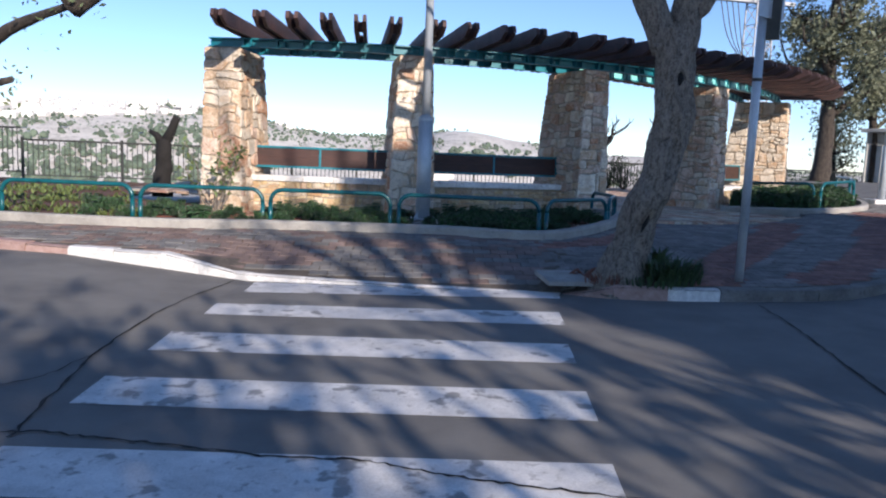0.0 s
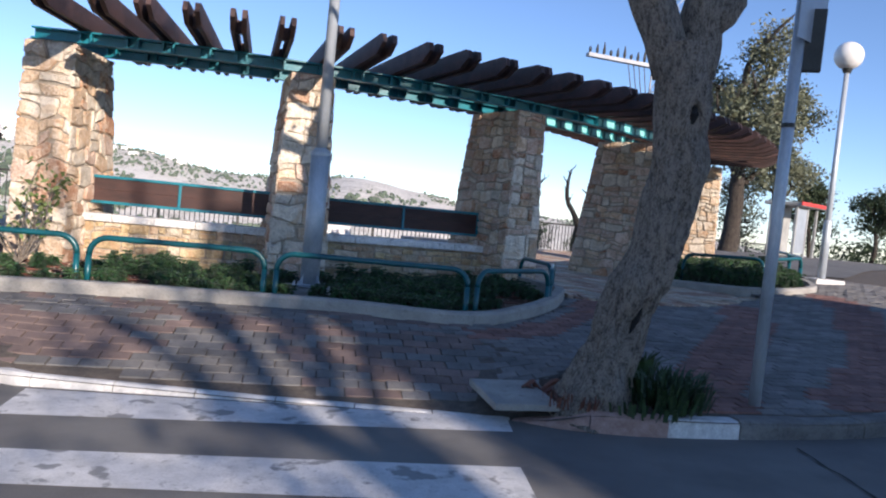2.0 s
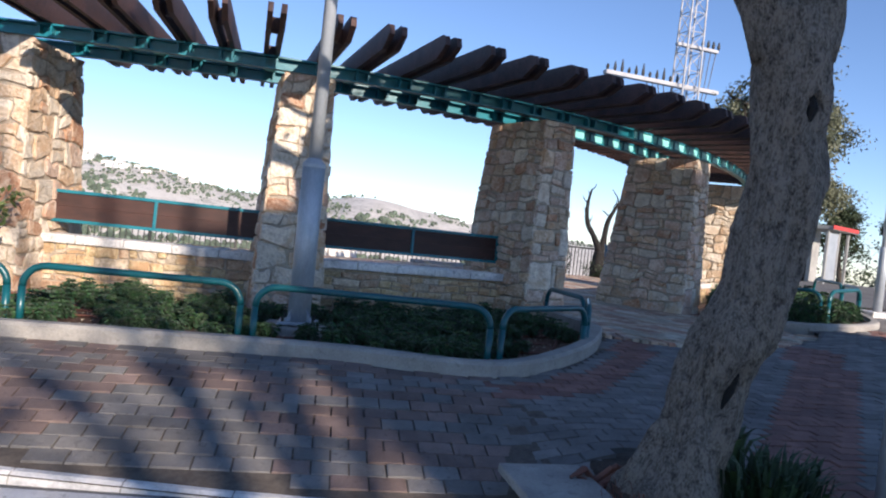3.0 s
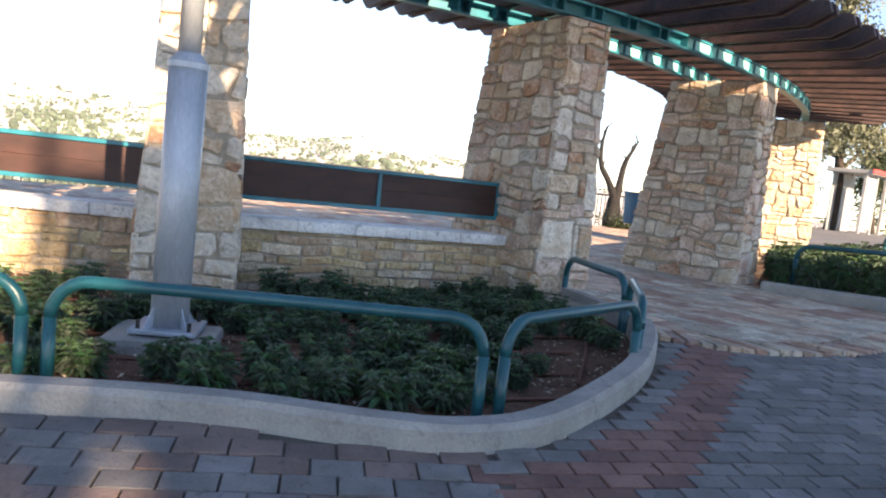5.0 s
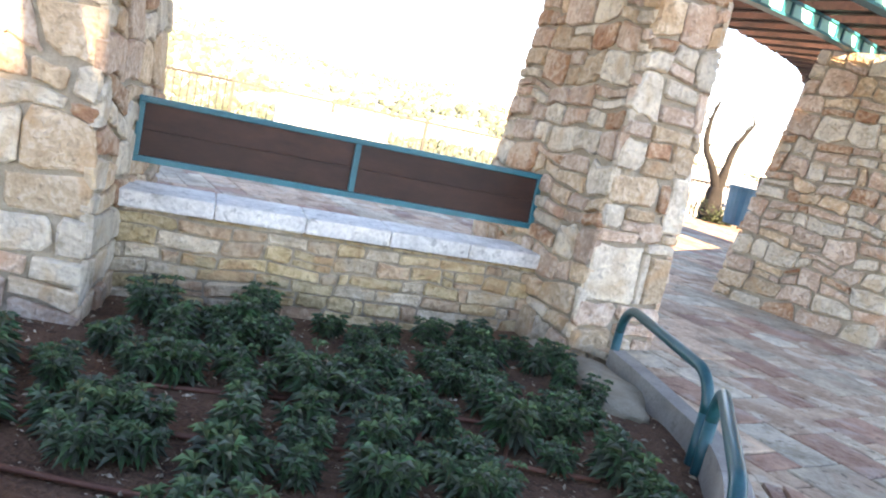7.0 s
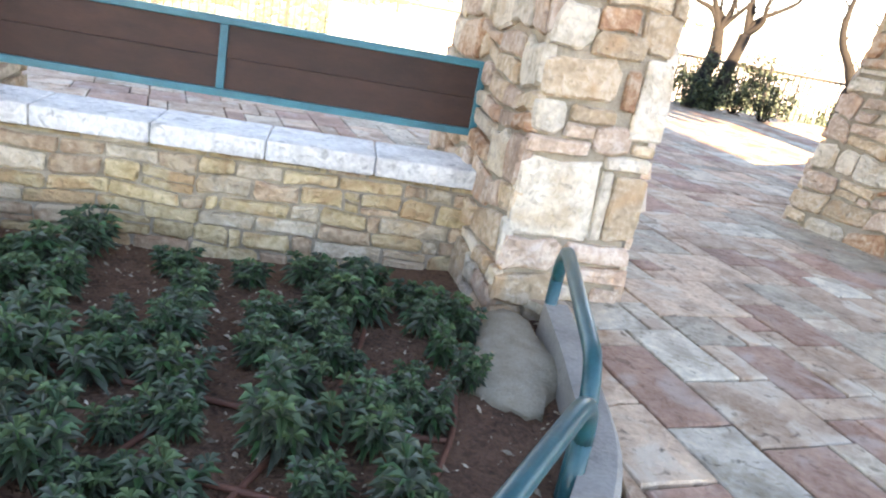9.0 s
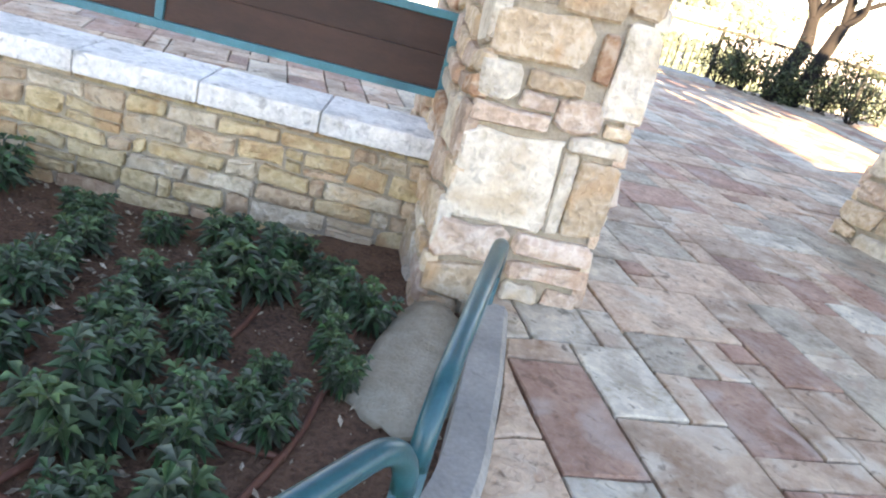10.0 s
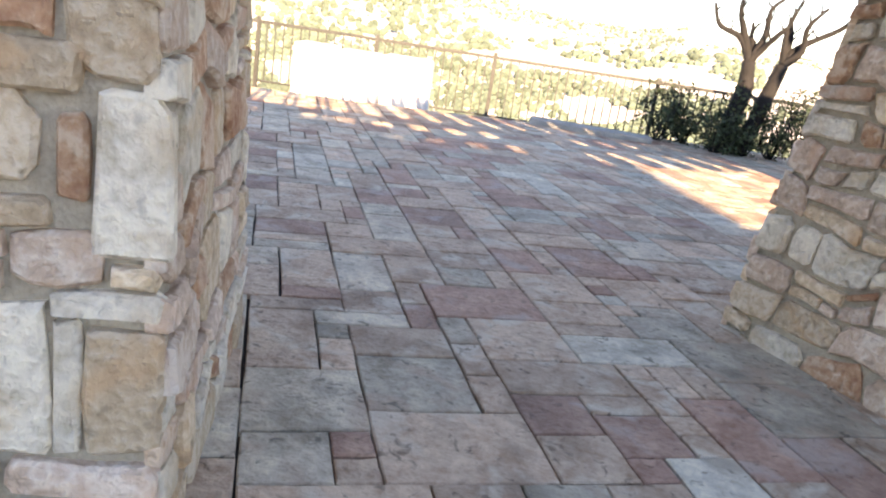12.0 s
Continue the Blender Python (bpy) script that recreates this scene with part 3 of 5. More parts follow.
def sign_post(x, y, z):
    ob = thing("sign_post", pose(x, y, z), "grey steel pole carrying a pedestrian sign seen from behind", "sign post")
    part("pole", tube([(0, 0, -0.1), (0, 0, 2.92)], 0.043, 16), GALV, ob, smooth=True)
    part("cap", tube([(0, 0, 2.92), (0, 0, 2.94)], [0.046, 0.03], 16), DARK_METAL, ob)
    part("band", tube([(0, 0, 2.02), (0, 0, 2.05)], 0.049, 16), DARK_METAL, ob)
    sign = part("sign_plate", plate([(-0.2, 0), (0.2, 0), (0.2, 0.42), (0.0, 0.52), (-0.2, 0.42)], 0.006, pose(0.06, -0.05, 2.62, rz=32)), SIGN, ob, "pale grey sign plate")
    part("bracket", box((0.0, -0.03, 2.42), (0.13, 0.03, 2.86), 0.01, pose(0.04, 0, 0, rz=-30)), DARK_METAL, ob)
    return ob


SIGN = material("sign_plate", (0.30, 0.33, 0.37), (0.42, 0.45, 0.49), 0.3, 3, 60, 0.03, metal=0.2)
sign_post(3.08, 7.5, 0.28)


# ---- trees ----
def leaf_clump(bm, centre, size, count, leaf, rnd, droop=0.0, flat=1.0):
    """Leaves as bent diamonds scattered about a centre."""
    for _ in range(count):
        p = Vector((rnd.gauss(0, 1), rnd.gauss(0, 1), rnd.gauss(0, flat))) * size * 0.5 + centre
        d = Vector((rnd.uniform(-1, 1), rnd.uniform(-1, 1), rnd.uniform(-0.8, 0.8) - droop)).normalized()
        s = d.cross(Vector((rnd.uniform(-1, 1), rnd.uniform(-1, 1), rnd.uniform(-1, 1)))).normalized()
        n = d.cross(s)
        k = leaf * rnd.uniform(0.6, 1.3)
        w = k * 0.24
        v = [bm.verts.new(q) for q in (p, p + d * k * 0.45 + s * w, p + d * k + n * k * 0.1, p + d * k * 0.45 - s * w)]
        bm.faces.new((v[0], v[1], v[2]))
        bm.faces.new((v[0], v[2], v[3]))


def limb(bm, start, end, r0, r1, rnd, bend=0.15, sides=9, steps=6):
    a, b = Vector(start), Vector(end)
    off = [Vector((rnd.uniform(-1, 1), rnd.uniform(-1, 1), rnd.uniform(-1, 1))) * (b - a).length * bend for _ in range(2)]
    pts = smooth_line([a, a.lerp(b, 0.35) + off[0], a.lerp(b, 0.7) + off[1], b], steps)
    n = len(pts) - 1
    add_tube(bm, pts, [r0 + (r1 - r0) * i / n for i in range(n + 1)], sides, 0.2)
    return pts


def crown_of(ob, tips, rnd, count, leaf, size, mat, droop=0.0, name="crown"):
    bm = bmesh.new()
    for p in tips:
        for _ in range(3):
            c = p + Vector((rnd.uniform(-1, 1), rnd.uniform(-1, 1), rnd.uniform(-0.7, 0.7) - droop)) * size
            leaf_clump(bm, c, size * rnd.uniform(0.5, 1.0), count, leaf, rnd, droop)
    return part(name, bm, mat, ob)


def street_tree(x, y, z):
    rnd = random.Random(4)
    ob = thing("street_tree", pose(x, y, z), "leaning grey-barked street tree with a forked trunk and split bark", "tree")
    pts = smooth_line([(-0.02, 0, -0.15), (0.03, 0, 0.05), (0.07, 0, 0.3), (0.15, 0, 0.65), (0.3, 0, 1.08), (0.4, 0, 1.5), (0.42, 0, 1.9), (0.38, 0, 2.25), (0.34, 0, 2.5)], 16)
    rad = []
    for p in pts:
        h = p.z
        rad.append(0.31 - 0.4 * h if h < 0.22 else 0.225 - 0.06 * (h - 0.2) if h < 0.8 else 0.19 + 0.03 * max(0, h - 1.2))
    trunk = tube(pts, [0.88 * r for r in rad], 72, 0.32)
    for v in trunk.verts:
        v.co += Vector((v.co.x - 0.25, v.co.y, 0)).normalized() * (0.022 * noise.noise(Vector((v.co.x * 14, v.co.y * 14, v.co.z * 4))) + 0.012 * noise.noise(Vector((v.co.x * 40, v.co.y * 40, v.co.z * 16))))
        # hollow split near the foot and a knot hole below the fork
        for c, r, deep in ((Vector((0.17, -0.22, 0.62)), 0.17, 0.06), (Vector((0.40, -0.22, 2.02)), 0.075, 0.09)):
            d = v.co - c
            d.x -= d.z * 0.35 if r > 0.1 else 0
            q = math.sqrt((d.x * 2.6) ** 2 + d.y**2 * 0.2 + d.z**2) / r
            if q < 1 and v.co.y < 0:
                v.co.y += deep * (1 - q * q)
    stem = part("trunk", trunk, BARK, ob, smooth=True)
    tips = []
    fork = [((0.3, 0, 2.3), (0.02, 0.0, 2.95), (-0.2, 0.05, 3.6), 0.15, 0.11), ((0.42, 0, 2.3), (0.47, 0, 2.8), (0.56, -0.05, 3.5), 0.16, 0.11)]
    for a, m, b, r0, r1 in fork:
        pts = smooth_line([a, m, b], 6)
        part("limb", tube(pts, [r0 + (r1 - r0) * i / 12 for i in range(13)], 22, 0.25), BARK, ob, smooth=True)
        for k in range(5):
            e = Vector(b) + Vector((rnd.uniform(-2.2, 2.2), rnd.uniform(-2.2, 2.2), rnd.uniform(1.2, 2.8)))
            bm = bmesh.new()
            pts = limb(bm, b, e, r1 * 0.6, 0.02, rnd, 0.12, 8)
            part("limb", bm, BARK, ob, smooth=True)
            tips += pts[8::4]
    part("stub", tube([(0.48, -0.02, 2.62), (0.6, -0.06, 2.72), (0.66, -0.08, 2.82), (0.67, -0.08, 2.92)], [0.10, 0.085, 0.07, 0.045], 16, 0.5), BARK, ob, "broken stub of a cut limb", smooth=True)
    # black spindles stand in for the shade inside the split and the knot
    bm = tube([(0.13, -0.12, 0.44), (0.18, -0.115, 0.6), (0.25, -0.11, 0.82)], [0.008, 0.024, 0.008], 8)
    part("bark_hollow", bm, CHAR, stem)
    bm = tube([(0.40, -0.16, 1.95), (0.405, -0.16, 2.02), (0.40, -0.16, 2.09)], [0.012, 0.034, 0.012], 10)
    part("knot_hole", bm, CHAR, stem)
    crown_of(ob, tips, rnd, 2, 0.13, 0.5, LEAF_OLIVE)
    return ob


LEAF_OLIVE = material("olive_leaf", (0.05, 0.075, 0.03), (0.12, 0.15, 0.065), 0.6, 3, 30, 0.2, spread=0.3)
street_tree(1.84, 7.42, 0.25)

# the pit round the tree, its slab and low plants
pit = part("tree_pit", tube([(0, 0, 0), (0, 0, 0.035), (0, 0, 0.07)], [0.46, 0.43, 0.2], 18, 0.4), DARK_SOIL)
pit.matrix_world = pose(2.0, 7.62, 0.25)
tagged(pit, "patch of dark soil round the foot of the tree", "soil", kind="structure")
slab = part("concrete_slab", box((-0.26, -0.3, 0), (0.2, 0.26, 0.05), 0.012), CONCRETE)
slab.matrix_world = pose(1.3, 7.5, 0.235, rx=3, rz=8)
tagged(slab, "tilted broken concrete slab beside the tree pit", "slab")


def grass_tuft(name, m, label, n, length, spread, mat, seed, width=0.012):
    rnd = random.Random(seed)
    bm = bmesh.new()
    for _ in range(n):
        a = rnd.uniform(0, 2 * math.pi)
        r = spread * math.sqrt(rnd.random())
        base = Vector((r * math.cos(a), r * math.sin(a), 0))
        lean = Vector((math.cos(a + rnd.uniform(-1, 1)), math.sin(a + rnd.uniform(-1, 1)), 0)) * rnd.uniform(0.2, 0.8)
        k = length * rnd.uniform(0.5, 1.2)
        s = Vector((-lean.y, lean.x, 0)).normalized() * width * rnd.uniform(0.6, 1.3)
        mid, tip = base + lean * k * 0.4 + Vector((0, 0, k * 0.65)), base + lean * k + Vector((0, 0, k * 0.8))
        v = [bm.verts.new(q) for q in (base - s, base + s, mid + s * 0.8, mid - s * 0.8, tip)]
        bm.faces.new((v[0], v[1], v[2], v[3]))
        bm.faces.new((v[3], v[2], v[4]))
    ob = part(name, bm, mat)
    ob.matrix_world = m
    return tagged(ob, label, "plant")


GRASS = material("dark_green_blade", (0.014, 0.034, 0.012), (0.048, 0.085, 0.026), 0.6, 6, 40, 0.1, spread=0.3)
grass_tuft("low_shrub", pose(2.35, 7.42, 0.27), "spiky dark green plant growing at the foot of the tree", 320, 0.26, 0.3, GRASS, 1)
grass_tuft("low_shrub", pose(2.12, 7.22, 0.27), "spiky dark green plant growing at the foot of the tree", 120, 0.13, 0.3, GRASS, 2)
grass_tuft("spiky_plant", pose(2.3, 7.75, 0.28), "small agave with pointed leaves beside the tree", 18, 0.36, 0.04, GRASS, 3, 0.028)
grass_tuft("dry_grass", pose(1.62, 7.25, 0.27), "dry weeds at the edge of the tree pit", 60, 0.12, 0.2, PIPE, 4, 0.006)


rk = random.Random(41)
heap = thing("dry_branches", pose(1.52, 7.62, pave_z(1.52, 7.62)), "heap of broken brown branches beside the tree", "branches")
for k in range(12):
    a = rk.uniform(-0.5, 0.5) + (3.14 if k % 3 == 0 else 0)
    reach, up = rk.uniform(0.14, 0.3), rk.uniform(0.03, 0.13)
    part("branch", tube([(0, rk.uniform(-0.12, 0.12), 0.01), (reach * 0.5 * math.cos(a), reach * 0.5 * math.sin(a), up), (reach * math.cos(a), reach * math.sin(a), up * 0.6)], [0.022, 0.018, 0.008], 7, 0.4), PIPE, heap)


def side_tree(x, y, z, seed, height, label, tips_low=None, bark=None, tall=1.0, leaf=0.12, size=0.6, count=22, mat=None, spread=2.6, droop=0.0, trunk=0.2, limbs=8, low=0.45, group="", bare=False):
    """A tapered trunk, limbs that fork once, and a crown of leaf clumps."""
    rnd = random.Random(seed)
    ob = thing("tree", pose(x, y, z), label, "tree", group)
    ob.scale.z = tall
    top = Vector((rnd.uniform(-0.3, 0.3), rnd.uniform(-0.3, 0.3), height * 0.72))
    bm = bmesh.new()
    pts = limb(bm, (0, 0, -0.2), top, trunk, trunk * 0.35, rnd, 0.03, 14)
    part("trunk", bm, bark or BARK, ob, smooth=True)
    bm = bmesh.new()
    tips = []
    for k in range(limbs):
        f = low + (1 - low) * k / limbs
        a = pts[min(len(pts) - 1, int(f * len(pts)))]
        ang = 2.4 * k + rnd.uniform(-0.4, 0.4)
        reach = spread * rnd.uniform(0.55, 1.0)
        e = a + Vector((math.cos(ang) * reach, math.sin(ang) * reach, height * rnd.uniform(0.1, 0.3)))
        q = limb(bm, a, e, trunk * 0.4, 0.02, rnd, 0.1, 7)
        tips += q[7::4]
        for _ in range(2):
            e2 = q[9] + Vector((rnd.uniform(-1, 1), rnd.uniform(-1, 1), rnd.uniform(0.1, 0.9))) * reach * 0.6
            tips += limb(bm, q[9], e2, trunk * 0.16, 0.012, rnd, 0.1, 5)[8::5]
    for a, b in tips_low or ():
        q = limb(bm, pts[int(low * len(pts))] if a is None else a, b, trunk * 0.5, 0.03, rnd, 0.05, 9)
        tips += [] if bare else q[12::3]
    part("branchwork", bm, bark or BARK, ob, smooth=True)
    crown_of(ob, tips, rnd, count, leaf, size, mat or LEAF_OLIVE, droop)
    return ob


EUCALYPT = material("eucalyptus_leaf", (0.075, 0.09, 0.055), (0.18, 0.19, 0.115), 0.6, 0.6, 20, 0.2, spread=0.3)
PINE = material("dark_tree_leaf", (0.02, 0.035, 0.015), (0.05, 0.075, 0.03), 0.7, 1, 20, 0.2, spread=0.3)
# the tree whose branch hangs over the road by the left pavement
side_tree(-6.6, 8.95, 0.3, 7, 6.5, "street tree with a thick branch reaching over the road", [((0, 0, 1.6), (3.0, -1.45, 2.5)), ((2.9, -1.45, 2.45), (4.6, -1.9, 3.6)), ((0, 0, 1.5), (2.3, -1.45, 1.72))], leaf=0.07, size=0.3, count=7, trunk=0.26, spread=1.7, low=0.5, bark=DARK_BARK)
# trees behind the pergola and along the far road
side_tree(13.9, 27.6, 0.5, 11, 8.8, "tall thin eucalyptus with drooping olive foliage", bark=DARK_BARK, leaf=0.15, size=0.46, count=46, mat=EUCALYPT, spread=2.1, droop=0.45, trunk=0.36, limbs=11)
side_tree(17.4, 30.6, 0.5, 12, 8.4, "tall thin eucalyptus with drooping olive foliage", bark=DARK_BARK, leaf=0.15, size=0.46, count=40, mat=EUCALYPT, spread=1.6, droop=0.45, trunk=0.22, limbs=10)
side_tree(17.6, 33.5, 0.5, 13, 4.4, "grey-green bushy tree behind the shelter", bark=DARK_BARK, leaf=0.14, size=0.45, count=14, mat=EUCALYPT, spread=1.1, trunk=0.16, low=0.3)
side_tree(20.3, 32.0, 0.6, 14, 3.9, "small dark rounded tree beside the far road", bark=DARK_BARK, leaf=0.14, size=0.36, count=26, mat=PINE, spread=0.8, trunk=0.12, low=0.5)
side_tree(24.6, 34.0, 0.6, 15, 4.3, "small dark rounded tree beside the far road", bark=DARK_BARK, leaf=0.15, size=0.4, count=26, mat=PINE, spread=1.35, trunk=0.13, low=0.5)
# unseen trees added behind the camera to dapple the road and columns
side_tree(5.9, -5.5, 0.2, 21, 2.9, "unseen tree added behind the camera to dapple the crossing", leaf=0.2, size=0.5, count=2, spread=1.8, trunk=0.2, limbs=6, low=0.66, tall=1.46)
side_tree(2.7, -7.6, 0.2, 22, 3.35, "unseen tree added behind the camera to dapple the crossing", leaf=0.2, size=0.5, count=9, spread=2.1, trunk=0.2, limbs=10, low=0.66, tall=1.46)
side_tree(7.25, -8.8, 0.2, 23, 5.7, "unseen tree with bare upright branches, added to streak the pavement", [((0, 0, 3.6), (-1.0, -0.5, 8.3)), ((0, 0, 3.9), (0.1, -0.3, 8.5)), ((0, 0, 3.6), (1.5, 1.2, 8.8)), ((0.3, 0.3, 4.4), (2.2, 1.6, 7.6))], leaf=0.2, size=0.5, count=3, spread=2.3, trunk=0.17, limbs=7, low=0.82, bare=True, tall=1.46)


# ---- unseen building added across the road to shade the terrace ----
def shade_block():
    ob = thing("apartment_building", pose(0, 0, 0, rz=math.degrees(math.atan2(0.42, 0.907))), "plain unseen building added across the road to cast shade", "building")
    # local x runs along s, local -y towards the sun
    # block heights are set by where the shade ends on columns and purlins
    wall = part("wall", box((4.9, -24.0, 0), (9.0, -14.0, 11.97), 0.02), MORTAR, ob)
    part("roof", box((4.8, -24.1, 11.97), (9.0, -13.9, 12.17), 0.02), CONCRETE, ob)
    part("east_wall", box((9.003, -24.0, 0), (11.9, -14.0, 11.8), 0.02), MORTAR, ob)
    part("east_roof", box((9.003, -24.1, 11.8), (11.95, -13.9, 12.0), 0.02), CONCRETE, ob)
    part("wing", box((3.9, -24.0, 0), (4.897, -14.0, 10.5), 0.02), MORTAR, ob)
    part("wing_roof", box((3.8, -24.1, 10.5), (4.797, -13.9, 10.7), 0.02), CONCRETE, ob)
    for k in range(3):
        for i in range(3):
            part("window", box((5.6 + 2.2 * i, -14.03, 1.2 + 3.2 * k), (6.7 + 2.2 * i, -13.97, 2.6 + 3.2 * k), 0.01), DARK_METAL, wall)


shade_block()


# ---- blackened stump and dead tree ----
def stump(x, y, z):
    ob = thing("tree_stump", pose(x, y, z), "blackened dead trunk cut off above a fork", "tree stump")
    bm = tube(smooth_line([(0, 0, -0.1), (0.0, 0, 0.3), (0.03, 0, 0.75), (0.02, 0, 1.05)], 4), [0.20 - 0.006 * i for i in range(13)], 14, 0.4)
    part("trunk", bm, CHAR, ob, smooth=True)
    part("fork", tube([(0.05, 0, 0.95), (0.16, 0, 1.2), (0.26, 0, 1.42), (0.3, 0, 1.5)], [0.11, 0.09, 0.085, 0.075], 12, 0.4), CHAR, ob, smooth=True)
    part("fork", tube([(0.0, 0, 0.95), (-0.12, 0, 1.12), (-0.26, 0, 1.2)], [0.11, 0.07, 0.05], 12, 0.4), CHAR, ob, smooth=True)


stump(-5.62, 15.0, 0.5)


def dead_tree(x, y, z):
    rnd = random.Random(9)
    ob = thing("dead_tree", pose(x, y, z), "pruned dead tree with two dark bare trunks", "tree")
    bm = bmesh.new()
    a = limb(bm, (-0.12, 0, -0.1), (-0.05, 0, 1.35), 0.15, 0.10, rnd, 0.04, 12)[-1]
    b = limb(bm, (0.03, 0, -0.1), (0.42, 0, 1.35), 0.14, 0.09, rnd, 0.04, 12)[-1]
    part("trunk", bm, CHAR, ob, smooth=True)
    for p, ends in ((a, ((-0.7, 0.1, 2.1), (-0.35, 0, 2.4), (0.25, 0.1, 2.3), (0.35, -0.2, 1.9), (-0.1, 0.3, 1.9))), (b, ((0.42, 0.2, 1.95), (1.15, 0, 2.1), (0.78, -0.2, 2.2), (0.5, 0.3, 2.3)))):
        for e in ends:
            bm = bmesh.new()
            q = limb(bm, p, e, 0.06, 0.022, rnd, 0.1, 8)
            for k in (9, 13, 16):
                limb(bm, q[k], q[k] + Vector((rnd.uniform(-0.25, 0.25), rnd.uniform(-0.2, 0.2), rnd.uniform(0.12, 0.35))), 0.018, 0.006, rnd, 0.1, 5, 4)
            part("branch", bm, CHAR, ob, smooth=True)


dead_tree(4.75, 24.0, 0.6)


def forked_snag(x, y, z):
    rnd = random.Random(19)
    ob = thing("dead_tree", pose(x, y, z), "thin dark dead tree forking low into two bare limbs", "tree")
    part("trunk", tube(smooth_line([(0.05, 0, -0.3), (0.0, 0, 0.3), (0.0, 0, 0.75)], 5), [0.26 - 0.011 * i for i in range(11)], 12, 0.3), CHAR, ob, smooth=True)
    for pts, r in (([(0, 0, 0.7), (-0.22, 0, 1.15), (-0.45, 0.1, 1.6), (-0.5, 0.1, 2.1), (-0.42, 0.1, 2.6)], 0.11), ([(0, 0, 0.65), (0.08, 0, 1.2), (0.15, 0, 1.65), (0.3, 0, 2.0), (0.45, 0, 2.3)], 0.12)):
        line = smooth_line(pts, 5)
        part("limb", tube(line, [r * (1 - 0.75 * i / (len(line) - 1)) for i in range(len(line))], 9, 0.3), CHAR, ob, smooth=True)
        for k in (9, 12, 15, 17, 19):
            bm = bmesh.new()
            limb(bm, line[k], line[k] + Vector((rnd.uniform(-0.3, 0.35), rnd.uniform(-0.2, 0.2), rnd.uniform(0.15, 0.45))), 0.028, 0.008, rnd, 0.1, 6)
            part("twig", bm, CHAR, ob)


forked_snag(7.62, 25.4, 0.62)
rb = random.Random(81)
bush = thing("dry_bush", pose(7.7, 25.1, 0.5), "twiggy dark olive bush at the foot of a dead tree", "bush", "bushes at the dead tree")
tips = []
for k in range(20):
    a = rb.uniform(0, 6.28)
    bm = bmesh.new()
    tips += limb(bm, (0, 0, 0), (0.6 * math.cos(a), 0.4 * math.sin(a), rb.uniform(0.2, 0.6)), 0.014, 0.005, rb, 0.1, 4, 4)[4::3]
    part("stalk", bm, CHAR, bush)
crown_of(bush, tips, rb, 6, 0.08, 0.14, PINE, name="foliage")
for i in range(6):
    rb = random.Random(60 + i)
    bush = thing("dry_bush", pose(4.7 + 0.42 * (i - 2.5), 23.75 + 0.2 * math.sin(i * 2.1), 0.55), "twiggy dark olive bush round the dead tree", "bush", "bushes at the dead tree")
    bm, tips = bmesh.new(), []
    for k in range(14):
        a = rb.uniform(0, 6.28)
        tips += limb(bm, (0, 0, 0), (0.42 * math.cos(a), 0.3 * math.sin(a), rb.uniform(0.4, 1.15)), 0.014, 0.005, rb, 0.1, 4, 4)[4::3]
    part("branchwork", bm, CHAR, bush)
    crown_of(bush, tips, rb, 8, 0.07, 0.13, PINE, name="foliage")


# ---- globe lamp ----
def globe_lamp(x, y, z):
    ob = thing("globe_lamp", pose(x, y, z), "slim grey park lamp post with a white globe", "street lamp")
    part("pole", tube([(0, 0, 0.1), (0, 0, 4.05)], [0.06, 0.045], 14), GALV, ob, smooth=True)
    part("lower_sleeve", tube([(0, 0, 0.1), (0, 0, 1.2), (0, 0, 1.22)], [0.075, 0.075, 0.06], 14), GALV, ob, smooth=True)
    part("neck", tube([(0, 0, 4.03), (0, 0, 4.12)], [0.07, 0.1], 14), DARK_METAL, ob)
    bm = bmesh.new()
    bmesh.ops.create_uvsphere(bm, u_segments=28, v_segments=16, radius=0.26, matrix=pose(0, 0, 4.35))
    part("globe", bm, GLOBE, ob, "milky white globe", smooth=True)
    part("footing", box((-0.3, -0.3, -0.1), (0.3, 0.3, 0.1), 0.02), CAP, ob)


GLOBE = material("milky_globe", (0.72, 0.70, 0.66), (0.82, 0.80, 0.76), 0.35, 2, 40, 0.02)
globe_lamp(9.24, 15.6, 0.8)


# ---- bus shelter ----
def shelter(x, y, z):
    ob = thing("shelter", pose(x, y, z, rz=35), "small white shelter with a red roof edge", "kiosk")
    for u in (-1.0, 0.05, 1.0):
        part("post", box((u - 0.05, -0.5, 0), (u + 0.05, -0.4, 2.1), 0.01), OFF_WHITE, ob)
    part("panel", box((-0.95, -0.47, 0.25), (0.0, -0.43, 2.0), 0.005), SIGN, ob)
    part("back_panel", box((-1.0, 0.55, 0.1), (1.0, 0.6, 2.1), 0.005), OFF_WHITE, ob)
    roof = part("roof", box((-1.25, -0.7, 2.1), (1.25, 0.75, 2.24), 0.03), OFF_WHITE, ob)
    part("roof_edge", box((-1.28, -0.74, 2.13), (1.28, -0.705, 2.27), 0.01), RED, roof, "red painted edge")


OFF_WHITE = material("off_white_metal", (0.30, 0.30, 0.29), (0.44, 0.44, 0.42), 0.5, 3, 60, 0.05, stain=0.3)
RED = material("red_paint", (0.45, 0.03, 0.02), (0.6, 0.06, 0.04), 0.4, 4, 60, 0.05)
shelter(18.2, 30.3, 0.95)


# ---- lattice mast ----
MAST_STEEL = material("weathered_steel", (0.30, 0.31, 0.33), (0.46, 0.47, 0.49), 0.6, 2, 30, 0.1)


